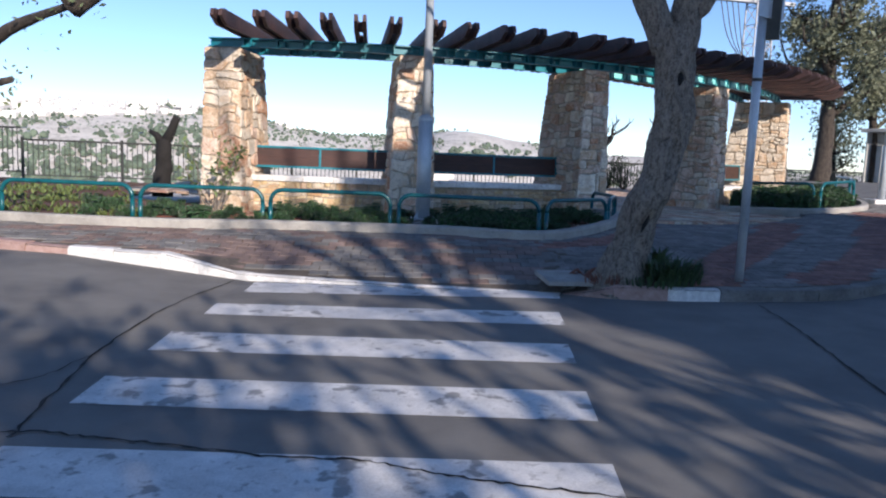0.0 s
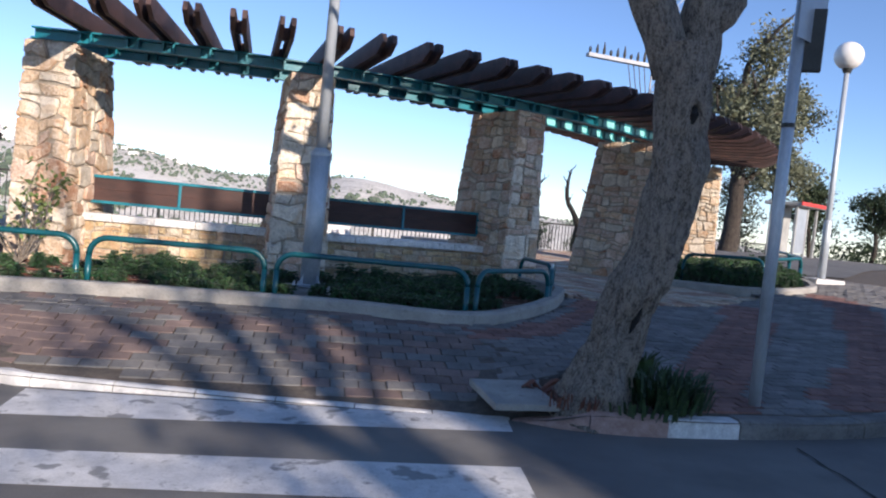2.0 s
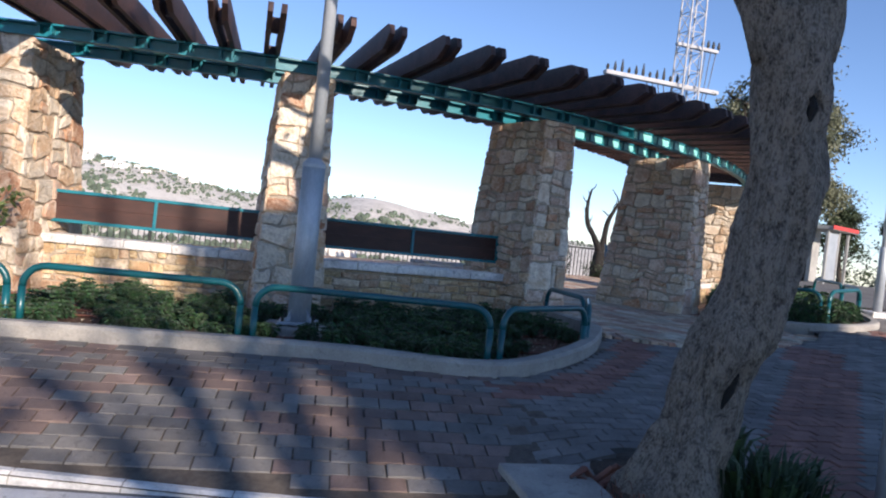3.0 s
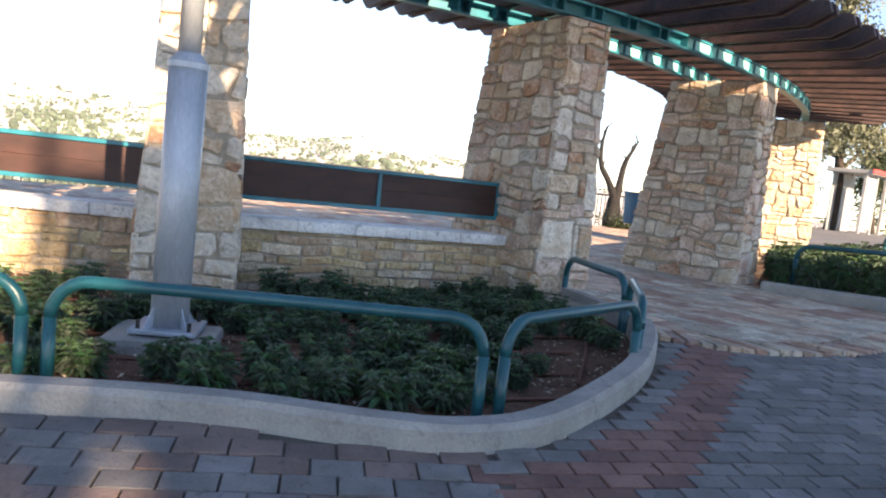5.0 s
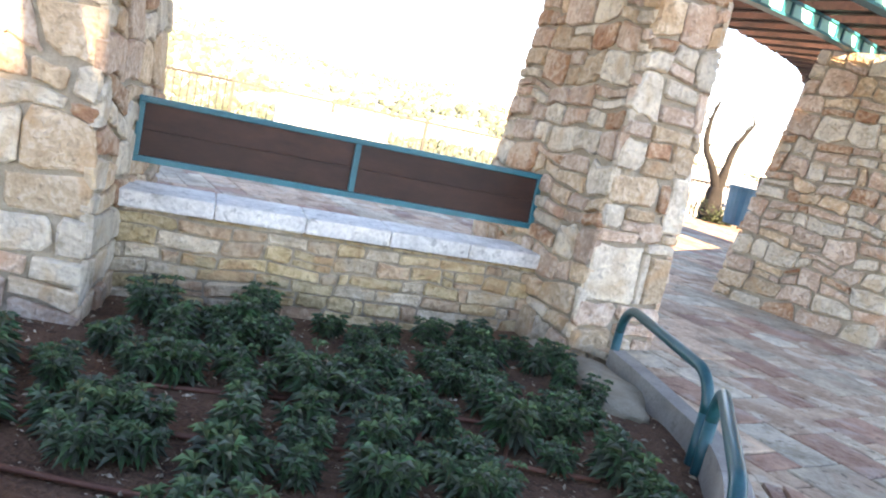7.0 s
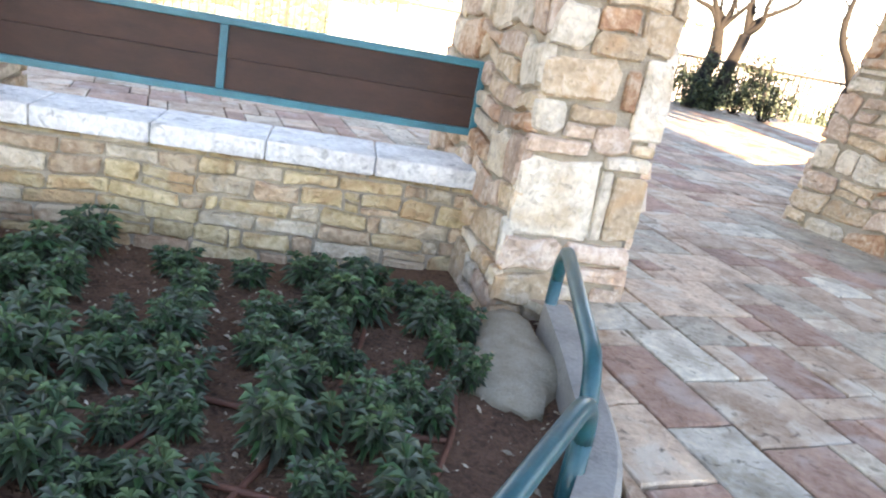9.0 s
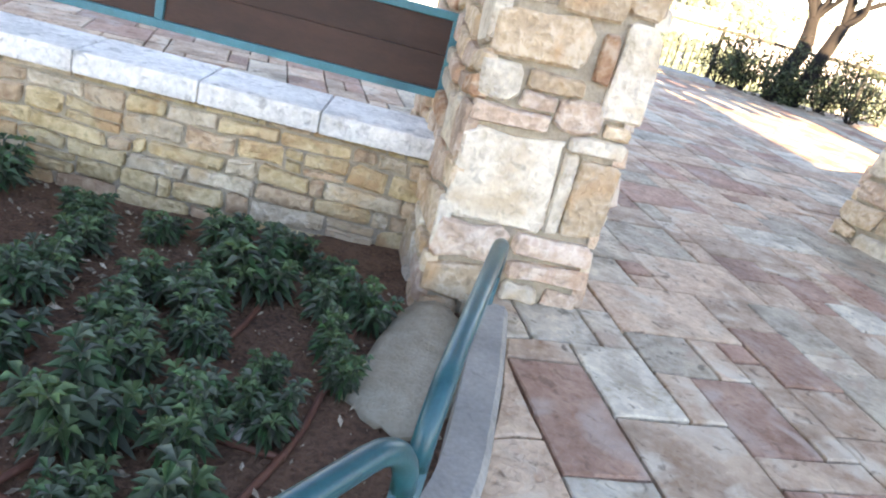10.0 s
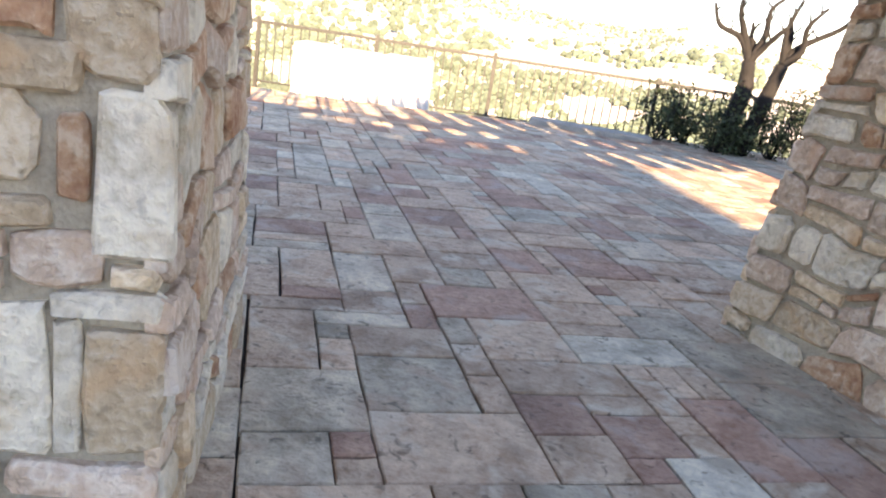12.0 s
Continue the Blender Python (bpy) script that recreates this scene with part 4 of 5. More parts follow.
def lattice_mast(x, y, z):
    ob = thing("lattice_mast", pose(x, y, z, rz=12), "grey steel lattice mast with a crossarm of insulators", "pylon")
    ob.scale = (0.66, 0.66, 0.66)
    for sx in (-1, 1):
        for sy in (-1, 1):
            part("leg", tube([(sx * 1.0, sy * 1.0, -13), (sx * 0.9, sy * 0.9, 0), (sx * 0.6, sy * 0.6, 27)], 0.075, 6), MAST_STEEL, ob)
    bm = bmesh.new()
    for k in range(18):
        z0, z1 = 1.5 * k, 1.5 * k + 1.5
        w0, w1 = 0.9 - 0.3 * z0 / 27, 0.9 - 0.3 * z1 / 27
        for sx, sy, tx, ty in ((-1, -1, 1, -1), (1, -1, 1, 1), (1, 1, -1, 1), (-1, 1, -1, -1)):
            add_tube(bm, [(sx * w0, sy * w0, z0), (tx * w1, ty * w1, z1)], 0.035, 5)
            add_tube(bm, [(sx * w1, sy * w1, z1), (tx * w1, ty * w1, z1)], 0.035, 5)
    part("bracing", bm, MAST_STEEL, ob)
    arm = part("crossarm", box((-7.2, -0.25, 15.2), (3.0, 0.25, 15.5), 0.03), MAST_STEEL, ob)
    upper = part("upper_crossarm", box((-1.2, -0.2, 18.4), (2.6, 0.2, 18.65), 0.03), MAST_STEEL, ob)
    for k in range(12):
        u = -7.0 + 0.62 * k
        part("insulator", tube([(u, 0, 15.5), (u, 0, 15.7), (u, 0, 15.85), (u, 0, 16.0 + 0.25 * (k % 3))], [0.04, 0.12, 0.12, 0.04], 8), DARK_METAL, arm)
    for k in range(4):
        u = 1.2 + 0.5 * k
        part("insulator", tube([(u, 0, 18.65), (u, 0, 18.85), (u, 0, 19.0), (u, 0, 19.3)], [0.04, 0.12, 0.12, 0.04], 8), DARK_METAL, upper)
    for k in range(4):
        part("cable", tube(smooth_line([(-3.5 + k * 0.5, 0, 15.2), (-2.6 + k * 0.4, 0.1, 12.5), (-0.9, 0.2, 10.5)], 5), 0.04, 5), DARK_METAL, ob)
        part("cable", tube(smooth_line([(1.0 + k * 0.5, 0, 18.4), (1.0 + 0.3 * k, 0.1, 14.0), (0.75, 0.2, 10.5)], 5), 0.035, 5), DARK_METAL, ob)


lattice_mast(16.4, 40.4, 0.0)


# ---- valley railing ----
def railing(points, base, top, label):
    """Posts, two rails and upright bars along straight runs."""
    for a, b in zip(points, points[1:]):
        a, b = Vector((*a, base)), Vector((*b, base))
        d = b - a
        n = max(1, round(d.length / 2.1))
        for k in range(n):
            p, q = a + d * k / n, a + d * (k + 1) / n
            ob = thing("railing_panel", pose(p.x, p.y, p.z, rz=math.degrees(math.atan2(d.y, d.x))), label, "railing", "panels of the valley railing")
            w, h = (q - p).length, top - base
            part("post", box((-0.03, -0.03, -0.4), (0.03, 0.03, h + 0.05), 0.004), DARK_METAL, ob)
            part("top_rail", box((0.03, -0.02, h - 0.05), (w - 0.03, 0.02, h), 0.004), DARK_METAL, ob)
            part("bottom_rail", box((0.03, -0.015, 0.08), (w - 0.03, 0.015, 0.11), 0.004), DARK_METAL, ob)
            m = max(2, round(w / 0.13))
            for j in range(1, m):
                bar = part("bar", BAR, DARK_METAL, ob)
                bar.matrix_local = pose(w * j / m, 0, 0.11) @ Matrix.Diagonal((1, 1, h - 0.16, 1))


bm = box((-0.009, -0.009, 0), (0.009, 0.009, 1))
BAR = bpy.data.meshes.new("bar")
bm.to_mesh(BAR)
bm.free()
BAR.materials.append(DARK_METAL)
railing([(-21, 19.2), (-10.9, 19.4)], 0.5, 1.75, "dark metal railing of upright bars above the valley")
railing([(-10.9, 19.4), (-6.0, 20.0), (-2.6, 22.6), (1.0, 23.6), (6.0, 25.0), (11.5, 27.5), (18.0, 31.5)], 0.42, 1.45, "dark metal railing of upright bars above the valley")

# white sunlit stone parapet by the railing
par = thing("stone_parapet", pose(-0.7, 22.4, 0.55, rz=16), "low white limestone parapet beside the railing", "wall")
for k, (a, b) in enumerate(((-1.0, -0.36), (-0.355, 0.3), (0.305, 1.05))):
    part("block", box((a, -0.28 + 0.012 * (k % 2), -0.3), (b, 0.28, 0.72 - 0.02 * (k % 2)), 0.07), CAP, par)
step = part("terrace_step", box((-1.3, -0.2, -0.3), (0.5, 0.3, 0.13), 0.03), CONCRETE)
step.matrix_world = pose(3.1, 23.2, 0.55, rz=8)
tagged(step, "low pale stone step at the edge of the terrace", "step")


# ---- litter bin ----
def litter_bin(x, y, z):
    ob = thing("litter_bin", pose(x, y, z), "blue metal litter bin on a post", "bin")
    ob.scale = (1.15, 1.15, 1.05)
    part("post", tube([(0.2, 0, 0), (0.2, 0, 1.15)], 0.025, 8), DARK_METAL, ob)
    body = part("body", tube([(0, 0, 0.3), (0, 0, 0.32), (0, 0, 0.85), (0, 0, 0.9)], [0.15, 0.17, 0.2, 0.21], 18), BLUE, ob, smooth=False)
    part("rim", tube([(0, 0, 0.9), (0, 0, 0.93)], 0.22, 18), BLUE, body)


BLUE = material("blue_paint", (0.02, 0.10, 0.17), (0.04, 0.16, 0.25), 0.4, 4, 60, 0.05)
litter_bin(6.55, 21.3, 0.6)


# ---- second planting bed, beyond the entrance ----
BED2 = [(5.45, 14.45), (5.72, 14.12), (6.0, 13.8), (6.5, 13.35), (7.2, 13.35), (7.9, 13.8), (8.45, 14.7), (8.85, 15.7), (9.35, 17.2), (9.9, 18.2), (8.9, 18.4), (7.4, 17.0), (6.2, 15.6)]
line2 = smooth_line([(x, y, 0) for x, y in BED2[:10]], 5)
rim2 = part("planter_kerb", sweep([Vector((p.x, p.y, pave_z(p.x, p.y) + 0.09)) for p in line2], [(0, -0.3), (0, -0.025), (-0.02, 0), (-0.12, 0), (-0.13, -0.3)]), CONCRETE)
tagged(rim2, "pale concrete kerb edging the far planting bed", "kerb", kind="structure")
soil2 = sheet("planting_bed", [(x, y + 0.08) for x, y in BED2], lambda x, y: pave_z(x, y) + 0.035 + 0.02 * noise.noise(Vector((x * 3, y * 3, 0))), SOIL, cell=0.4)
tagged(soil2, "soil of the far planting bed", "soil", kind="structure")
for p, q in (((5.9, 14.55), (6.85, 13.68)), ((6.98, 13.68), (7.95, 14.35)), ((8.0, 14.45), (8.55, 15.6)), ((8.6, 15.7), (9.1, 17.2))):
    rail((*p, pave_z(*p)), (*q, pave_z(*q)))


# ---- bedding plants ----
def bedding_plant(seed, r, h):
    """A bushy plant: stems with whorls of pointed leaves."""
    rnd = random.Random(seed)
    ob = thing("shrub", pose(0, 0, 0), "low leafy green bedding plant growing in bare soil", "plant", "plants of the bed")
    stems, leaves, young = bmesh.new(), bmesh.new(), bmesh.new()
    for k in range(11):
        a, q = rnd.uniform(0, 2 * math.pi), r * math.sqrt(rnd.random()) * 0.75
        top = Vector((math.cos(a) * q, math.sin(a) * q, h * rnd.uniform(0.6, 1.0)))
        add_tube(stems, [(0.25 * top.x, 0.25 * top.y, -0.02), top * 0.5, top], [0.005, 0.004, 0.003], 4)
        for lvl in range(4):
            c = top * (0.42 + 0.19 * lvl)
            into = young if lvl == 3 and k % 2 else leaves
            for j in range(7):
                b = 2 * math.pi * j / 7 + lvl + rnd.uniform(-0.3, 0.3)
                up = 0.15 + 0.28 * lvl + rnd.uniform(-0.2, 0.2)
                d = Vector((math.cos(b), math.sin(b), up)).normalized()
                s = Vector((-math.sin(b), math.cos(b), rnd.uniform(-0.3, 0.3)))
                k2 = r * rnd.uniform(0.42, 0.68) * (1 - 0.1 * lvl)
                w = k2 * 0.15
                tip = c + d * k2 - Vector((0, 0, k2 * 0.58))
                v = [into.verts.new(p) for p in (c, c + d * k2 * 0.5 + s * w, tip, c + d * k2 * 0.5 - s * w)]
                into.faces.new((v[0], v[1], v[2]))
                into.faces.new((v[0], v[2], v[3]))
    part("stalk", stems, LEAF, ob)
    part("foliage", leaves, LEAF, ob)
    part("young_leaves", young, YOUNG_LEAF, ob, "fresh pale green shoots")
    return ob


kinds = [bedding_plant(100 + k, 0.15 + 0.012 * (k % 3), 0.20 + 0.03 * (k % 4)) for k in range(6)]
rnd = random.Random(12)
spots = []
row = 0
y = 9.72
while y < 12.7:
    x = -5.6 + 0.15 * (row % 2)
    while x < 2.75:
        px, py = x + rnd.uniform(-0.07, 0.07), y + rnd.uniform(-0.06, 0.06) + max(0.0, (x + 0.3)) * 0.17 * (y > 10.6)
        wall = 12.55 + 0.27 * (px + 0.25) if px > -0.3 else 12.3
        clear = min((Vector((px, py, 0)) - p).length for p in PLANTER) > 0.27
        posts = math.hypot(px + 0.26, py - 10.58) > 0.42
        cols = not (-1.0 < px < 0.05 and py > 11.6) and not (-4.1 < px < -2.9 and py > 11.4) and not (px > 2.1 and py > 11.95)
        in_bed = px < 1.3 or py > 9.5 + (px - 1.3) * 1.05 + 0.25
        if px < 2.62 - max(0, py - 11.7) * 0.2 and py < wall - 0.1 and clear and posts and cols and in_bed and rnd.random() < (0.35 if px < -2.4 else 0.74 if py < 10.3 else 0.88):
            spots.append((px, py))
        x += 0.25
    y += 0.25
    row += 1
for i, (px, py) in enumerate(spots):
    k = rnd.uniform(0.65, 1.1)
    m = pose(px, py, soil_z(px, py), 0, 0, rnd.uniform(0, 360)) @ Matrix.Diagonal((k * 1.08, k * 1.08, k * 0.8, 1))
    if i < 6:
        kinds[i].matrix_world = m
    else:
        k = kinds[i % 6]
        o = copy_thing(k, pose(0, 0, 0))
        o.matrix_basis = m
# smaller plants in the corner by the column
for i, (px, py) in enumerate([(2.17, 12.02), (2.24, 12.3), (2.12, 12.5), (2.36, 12.12), (2.02, 12.75), (2.27, 12.55), (1.86, 12.62)]):
    o = copy_thing(kinds[i % 6], pose(0, 0, 0))
    o.matrix_basis = pose(px, py, soil_z(px, py), 0, 0, 51 * i) @ Matrix.Scale(0.58 + 0.07 * (i % 3), 4)
for i in range(260):
    px, py = rnd.uniform(5.6, 9.6), rnd.uniform(13.4, 17.6)
    if inside((px, py), BED2) and min(math.hypot(px - p.x, py - p.y) for p in line2) > 0.3:
        o = copy_thing(kinds[i % 6], pose(0, 0, 0))
        o.matrix_basis = pose(px, py, pave_z(px, py) + 0.02, 0, 0, rnd.uniform(0, 360)) @ Matrix.Scale(rnd.uniform(1.0, 1.5), 4)

# weeds on the sunlit ground left of the pergola
bm = bmesh.new()
for _ in range(2600):
    px, py = rnd.uniform(-13, -4.0), rnd.uniform(9.7, 16.5)
    if noise.noise(Vector((px * 0.8, py * 0.8, 9))) < -0.12 or (px > -5.2 and py > 11):
        continue
    c = Vector((px, py, soil_z(px, py)))
    for _ in range(5):
        a = rnd.uniform(0, 6.28)
        d = Vector((math.cos(a) * 0.7, math.sin(a) * 0.7, rnd.uniform(0.4, 1.2))) * rnd.uniform(0.05, 0.12)
        t = Vector((-math.sin(a), math.cos(a), 0)) * 0.018
        v = [bm.verts.new(q) for q in (c - t * 0.4, c + d * 0.6 + t, c + d, c + d * 0.6 - t)]
        bm.faces.new(v)
WEED = material("weed_leaf", (0.06, 0.10, 0.03), (0.16, 0.20, 0.06), 0.7, 3, 40, 0.1, spread=0.3)
me = bpy.data.meshes.new("weeds")
bm.to_mesh(me)
bm.free()
me.materials.append(WEED)
tagged(new("weeds", me), "patchy green weeds on the bare ground", "weeds", kind="stuff")

# young climbing shrub before the first column
rs = random.Random(77)
sap = thing("sapling", pose(-3.45, 11.3, soil_z(-3.45, 11.3)), "thin leafy sapling in front of the stone column", "plant")
tips = []
for k in range(7):
    a = rs.uniform(0, 6.28)
    bm = bmesh.new()
    tips += limb(bm, (0, 0, 0), (0.45 * math.cos(a), 0.25 * math.sin(a), rs.uniform(0.7, 1.15)), 0.016, 0.005, rs, 0.08, 5)[8::3]
    part("stalk", bm, BARK, sap)
crown_of(sap, tips, rs, 3, 0.09, 0.1, WEED, name="foliage")

# ---- drip pipes, litter and soil clods ----
for k in range(5):
    pts = []
    for i in range(14):
        u = i / 13
        x = -4.6 + (6.5 + 0.12 * k) * u
        yy = 9.85 + 0.42 * k + 0.05 * math.sin(3.1 * x + k) + max(0.0, x) * 0.13
        pts.append((x, yy, soil_z(x, yy) + 0.012))
    ob = part("drip_pipe", tube(smooth_line(pts, 4), 0.0105, 6), PIPE, smooth=True)
    tagged(ob, "thin brown irrigation pipe lying on the soil", "pipe", "drip pipes")
for k, pts in enumerate((((1.56, 11.85), (1.54, 11.5), (1.45, 11.0), (1.3, 10.5)), ((1.79, 12.6), (1.91, 12.45), (1.96, 11.95), (1.9, 11.5), (1.82, 11.0), (1.6, 10.5)), ((2.25, 12.5), (2.33, 12.1), (2.37, 11.75), (2.3, 11.2), (2.0, 10.4)))):
    ob = part("drip_pipe", tube(smooth_line([(x, yy, soil_z(x, yy) + 0.014) for x, yy in pts], 6), 0.0105, 6), PIPE, smooth=True)
    tagged(ob, "thin brown irrigation pipe lying on the soil", "pipe", "drip pipes")
CHIP = material("pale_litter", (0.22, 0.16, 0.10), (0.6, 0.53, 0.42), 0.9, 30, 90, 0.2, spread=0.5)
bm = bmesh.new()
for _ in range(7600):
    px, py = rnd.uniform(-3.5, 2.7), rnd.uniform(9.5, 12.9)
    if px > 1.2 and py < 9.55 + (px - 1.2) * 1.05:
        continue
    c, k = Vector((px, py, soil_z(px, py) + 0.006)), 0.004 + 0.02 * rnd.random() ** 3
    a = rnd.uniform(0, 6.28)
    d, t = Vector((math.cos(a), math.sin(a), rnd.uniform(-0.3, 0.3))) * k, Vector((-math.sin(a), math.cos(a), rnd.uniform(-0.3, 0.3))) * k * 0.4
    v = [bm.verts.new(q) for q in (c - d, c + t, c + d, c - t)]
    top = bm.verts.new(c + Vector((0, 0, k * 0.5)))
    for i in range(4):
        bm.faces.new((v[i - 1], v[i], top))
tagged(part("litter", bm, CHIP), "pale chips and dead leaves scattered on the soil", "litter", kind="stuff")
blob = part("cement_patch", tube([(0, 0, -0.1), (0, 0, 0.03), (0, 0, 0.06), (0, 0, 0.075)], [0.24, 0.22, 0.17, 0.05], 24, 0.7), CEMENT, smooth=True)
blob.matrix_world = pose(2.53, 12.42, 0.53) @ Matrix.Diagonal((0.8, 1.6, 0.8, 1))
tagged(blob, "rough lump of cement at the foot of the column", "concrete")


rt = random.Random(3)
twig = thing("dry_twigs", pose(2.03, 11.76, soil_z(2.03, 11.76)), "bleached dry twigs lying on the soil", "twigs")
for k in range(9):
    a = rt.uniform(-0.7, 0.7)
    part("twig", tube([(0, 0, 0.01 + 0.002 * k), (0.08 * math.cos(a), 0.08 * math.sin(a), 0.02), (0.17 * math.cos(a + 0.3), 0.17 * math.sin(a + 0.3), 0.015)], [0.005, 0.004, 0.002], 5), CHIP, twig)
pebble = part("pale_stone", tube([(0, 0, -0.01), (0, 0, 0.012), (0, 0, 0.03)], [0.035, 0.04, 0.015], 9, 0.6), CAP)
pebble.matrix_world = pose(2.24, 11.83, soil_z(2.24, 11.83))
tagged(pebble, "small white stone lying on the soil", "stone")
rq = random.Random(17)
hedge = thing("hedge", pose(27, 34.5, 0.7), "long dark untrimmed hedge beside the far road", "hedge")
crown_of(hedge, [Vector((-5 + 0.5 * k, rq.uniform(-0.5, 0.5), 0.3 + rq.uniform(0, 1.0))) for k in range(22)], rq, 45, 0.22, 0.7, PINE, name="foliage")
part("stalk", tube([(-5.0, 0, 0.2), (0, 0, 0.3), (5.5, 0, 0.2)], 0.08, 7), BARK, hedge)


# ---- cracks in the road ----
def crack(points, width, seed):
    rc = random.Random(seed)
    pts = smooth_line([(x, y, 0) for x, y in points], 10)
    bm = bmesh.new()
    last = None
    for i, p in enumerate(pts):
        d = pts[min(i + 1, len(pts) - 1)] - pts[max(i - 1, 0)]
        n = Vector((-d.y, d.x, 0)).normalized()
        q = p + n * rc.uniform(-0.013, 0.013)
        w = width * rc.uniform(0.25, 0.85)
        pair = [bm.verts.new((*(q + n * s * w).xy, road_z(*q.xy) + 0.0075)) for s in (-1, 1)]
        if last:
            bm.faces.new((last[0], last[1], pair[1], pair[0]))
        last = pair
    tagged(part("road_crack", bm, CHAR), "dark crack running across the asphalt", "crack", kind="structure")


crack([(-3.0, 2.9), (-2.4, 3.1), (-1.98, 3.36), (-1.62, 3.33), (-1.2, 3.25), (-0.76, 3.16), (-0.31, 3.13), (0.02, 3.02), (0.33, 2.93), (0.8, 2.82), (1.6, 2.6), (2.6, 2.3)], 0.015, 1)
crack([(-1.95, 3.3), (-2.08, 3.97), (-2.2, 4.8), (-2.25, 6.1), (-2.1, 7.55)], 0.015, 2)
crack([(3.08, 6.95), (2.97, 6.0), (2.84, 5.2), (2.67, 4.22), (2.5, 3.0), (2.35, 1.6)], 0.014, 3)
crack([(-3.4, 3.3), (-2.6, 3.75), (-2.29, 4.06), (-2.2, 4.6)], 0.01, 4)

# ---- woods and houses on the far hills ----
rh = random.Random(5)
verts, faces, hv, hf = [], [], [], []
n = 0
while n < 22000:
    az, r = radians(rh.uniform(-48, 42)), 280 * (1560 / 280) ** rh.random()
    x, y = r * math.sin(az), 25 + r * math.cos(az)
    if noise.noise(Vector((x / 130, y / 130, 7))) + 0.4 * noise.noise(Vector((x / 35, y / 35, 2))) < (-0.34 if r < 900 else -0.14) + (0.3 if az > 0.0 and r > 700 else 0):
        n += 0.35
        continue
    n += 1
    z, k = land_z(x, y), rh.uniform(2.0, 5.6) * (0.6 if r > 1100 else 1.0)
    base = len(verts)
    rings = ((0.0, 0.75), (0.45, 1.0), (0.85, 0.6))
    for h, q in rings:
        for j in range(6):
            a = j * math.pi / 3 + rh.uniform(-0.3, 0.3)
            verts.append((x + math.cos(a) * k * q * rh.uniform(0.7, 1.25), y + math.sin(a) * k * q * rh.uniform(0.7, 1.25), z + h * k * 1.5))
    verts.append((x, y, z + k * 1.55))
    for i in range(2):
        for j in range(6):
            faces.append((base + 6 * i + j, base + 6 * i + (j + 1) % 6, base + 6 * i + 6 + (j + 1) % 6, base + 6 * i + 6 + j))
    faces += [(base + 12 + j, base + 12 + (j + 1) % 6, base + 18) for j in range(6)]
FAR_LEAF = material("far_woods", (0.08, 0.112, 0.08), (0.14, 0.178, 0.125), 0.9, 0.05, 0.6, 0.1, spread=0.35)
tagged(new("far_woods", mesh_of("far_woods", verts, faces, FAR_LEAF)), "scattered dark pine clumps on the far hillside", "woods", kind="stuff")
for _ in range(420):
    az, r = radians(rh.gauss(-30, 7)), rh.uniform(1250, 1570)
    x, y = r * math.sin(az), 25 + r * math.cos(az)
    z, w, d, h = land_z(x, y) - 1, rh.uniform(4, 9), rh.uniform(4, 8), rh.uniform(4, 10)
    b = len(hv)
    hv += [(x + sx * w, y + sy * d, z + sz * h) for sz in (0, 1) for sx, sy in ((-1, -1), (1, -1), (1, 1), (-1, 1))]
    hf += [(b + 4, b + 5, b + 6, b + 7)] + [(b + j, b + (j + 1) % 4, b + 4 + (j + 1) % 4, b + 4 + j) for j in range(4)]
tagged(new("far_town", mesh_of("far_town", hv, hf, CAP)), "pale stone houses along the far hilltop", "town", kind="stuff")


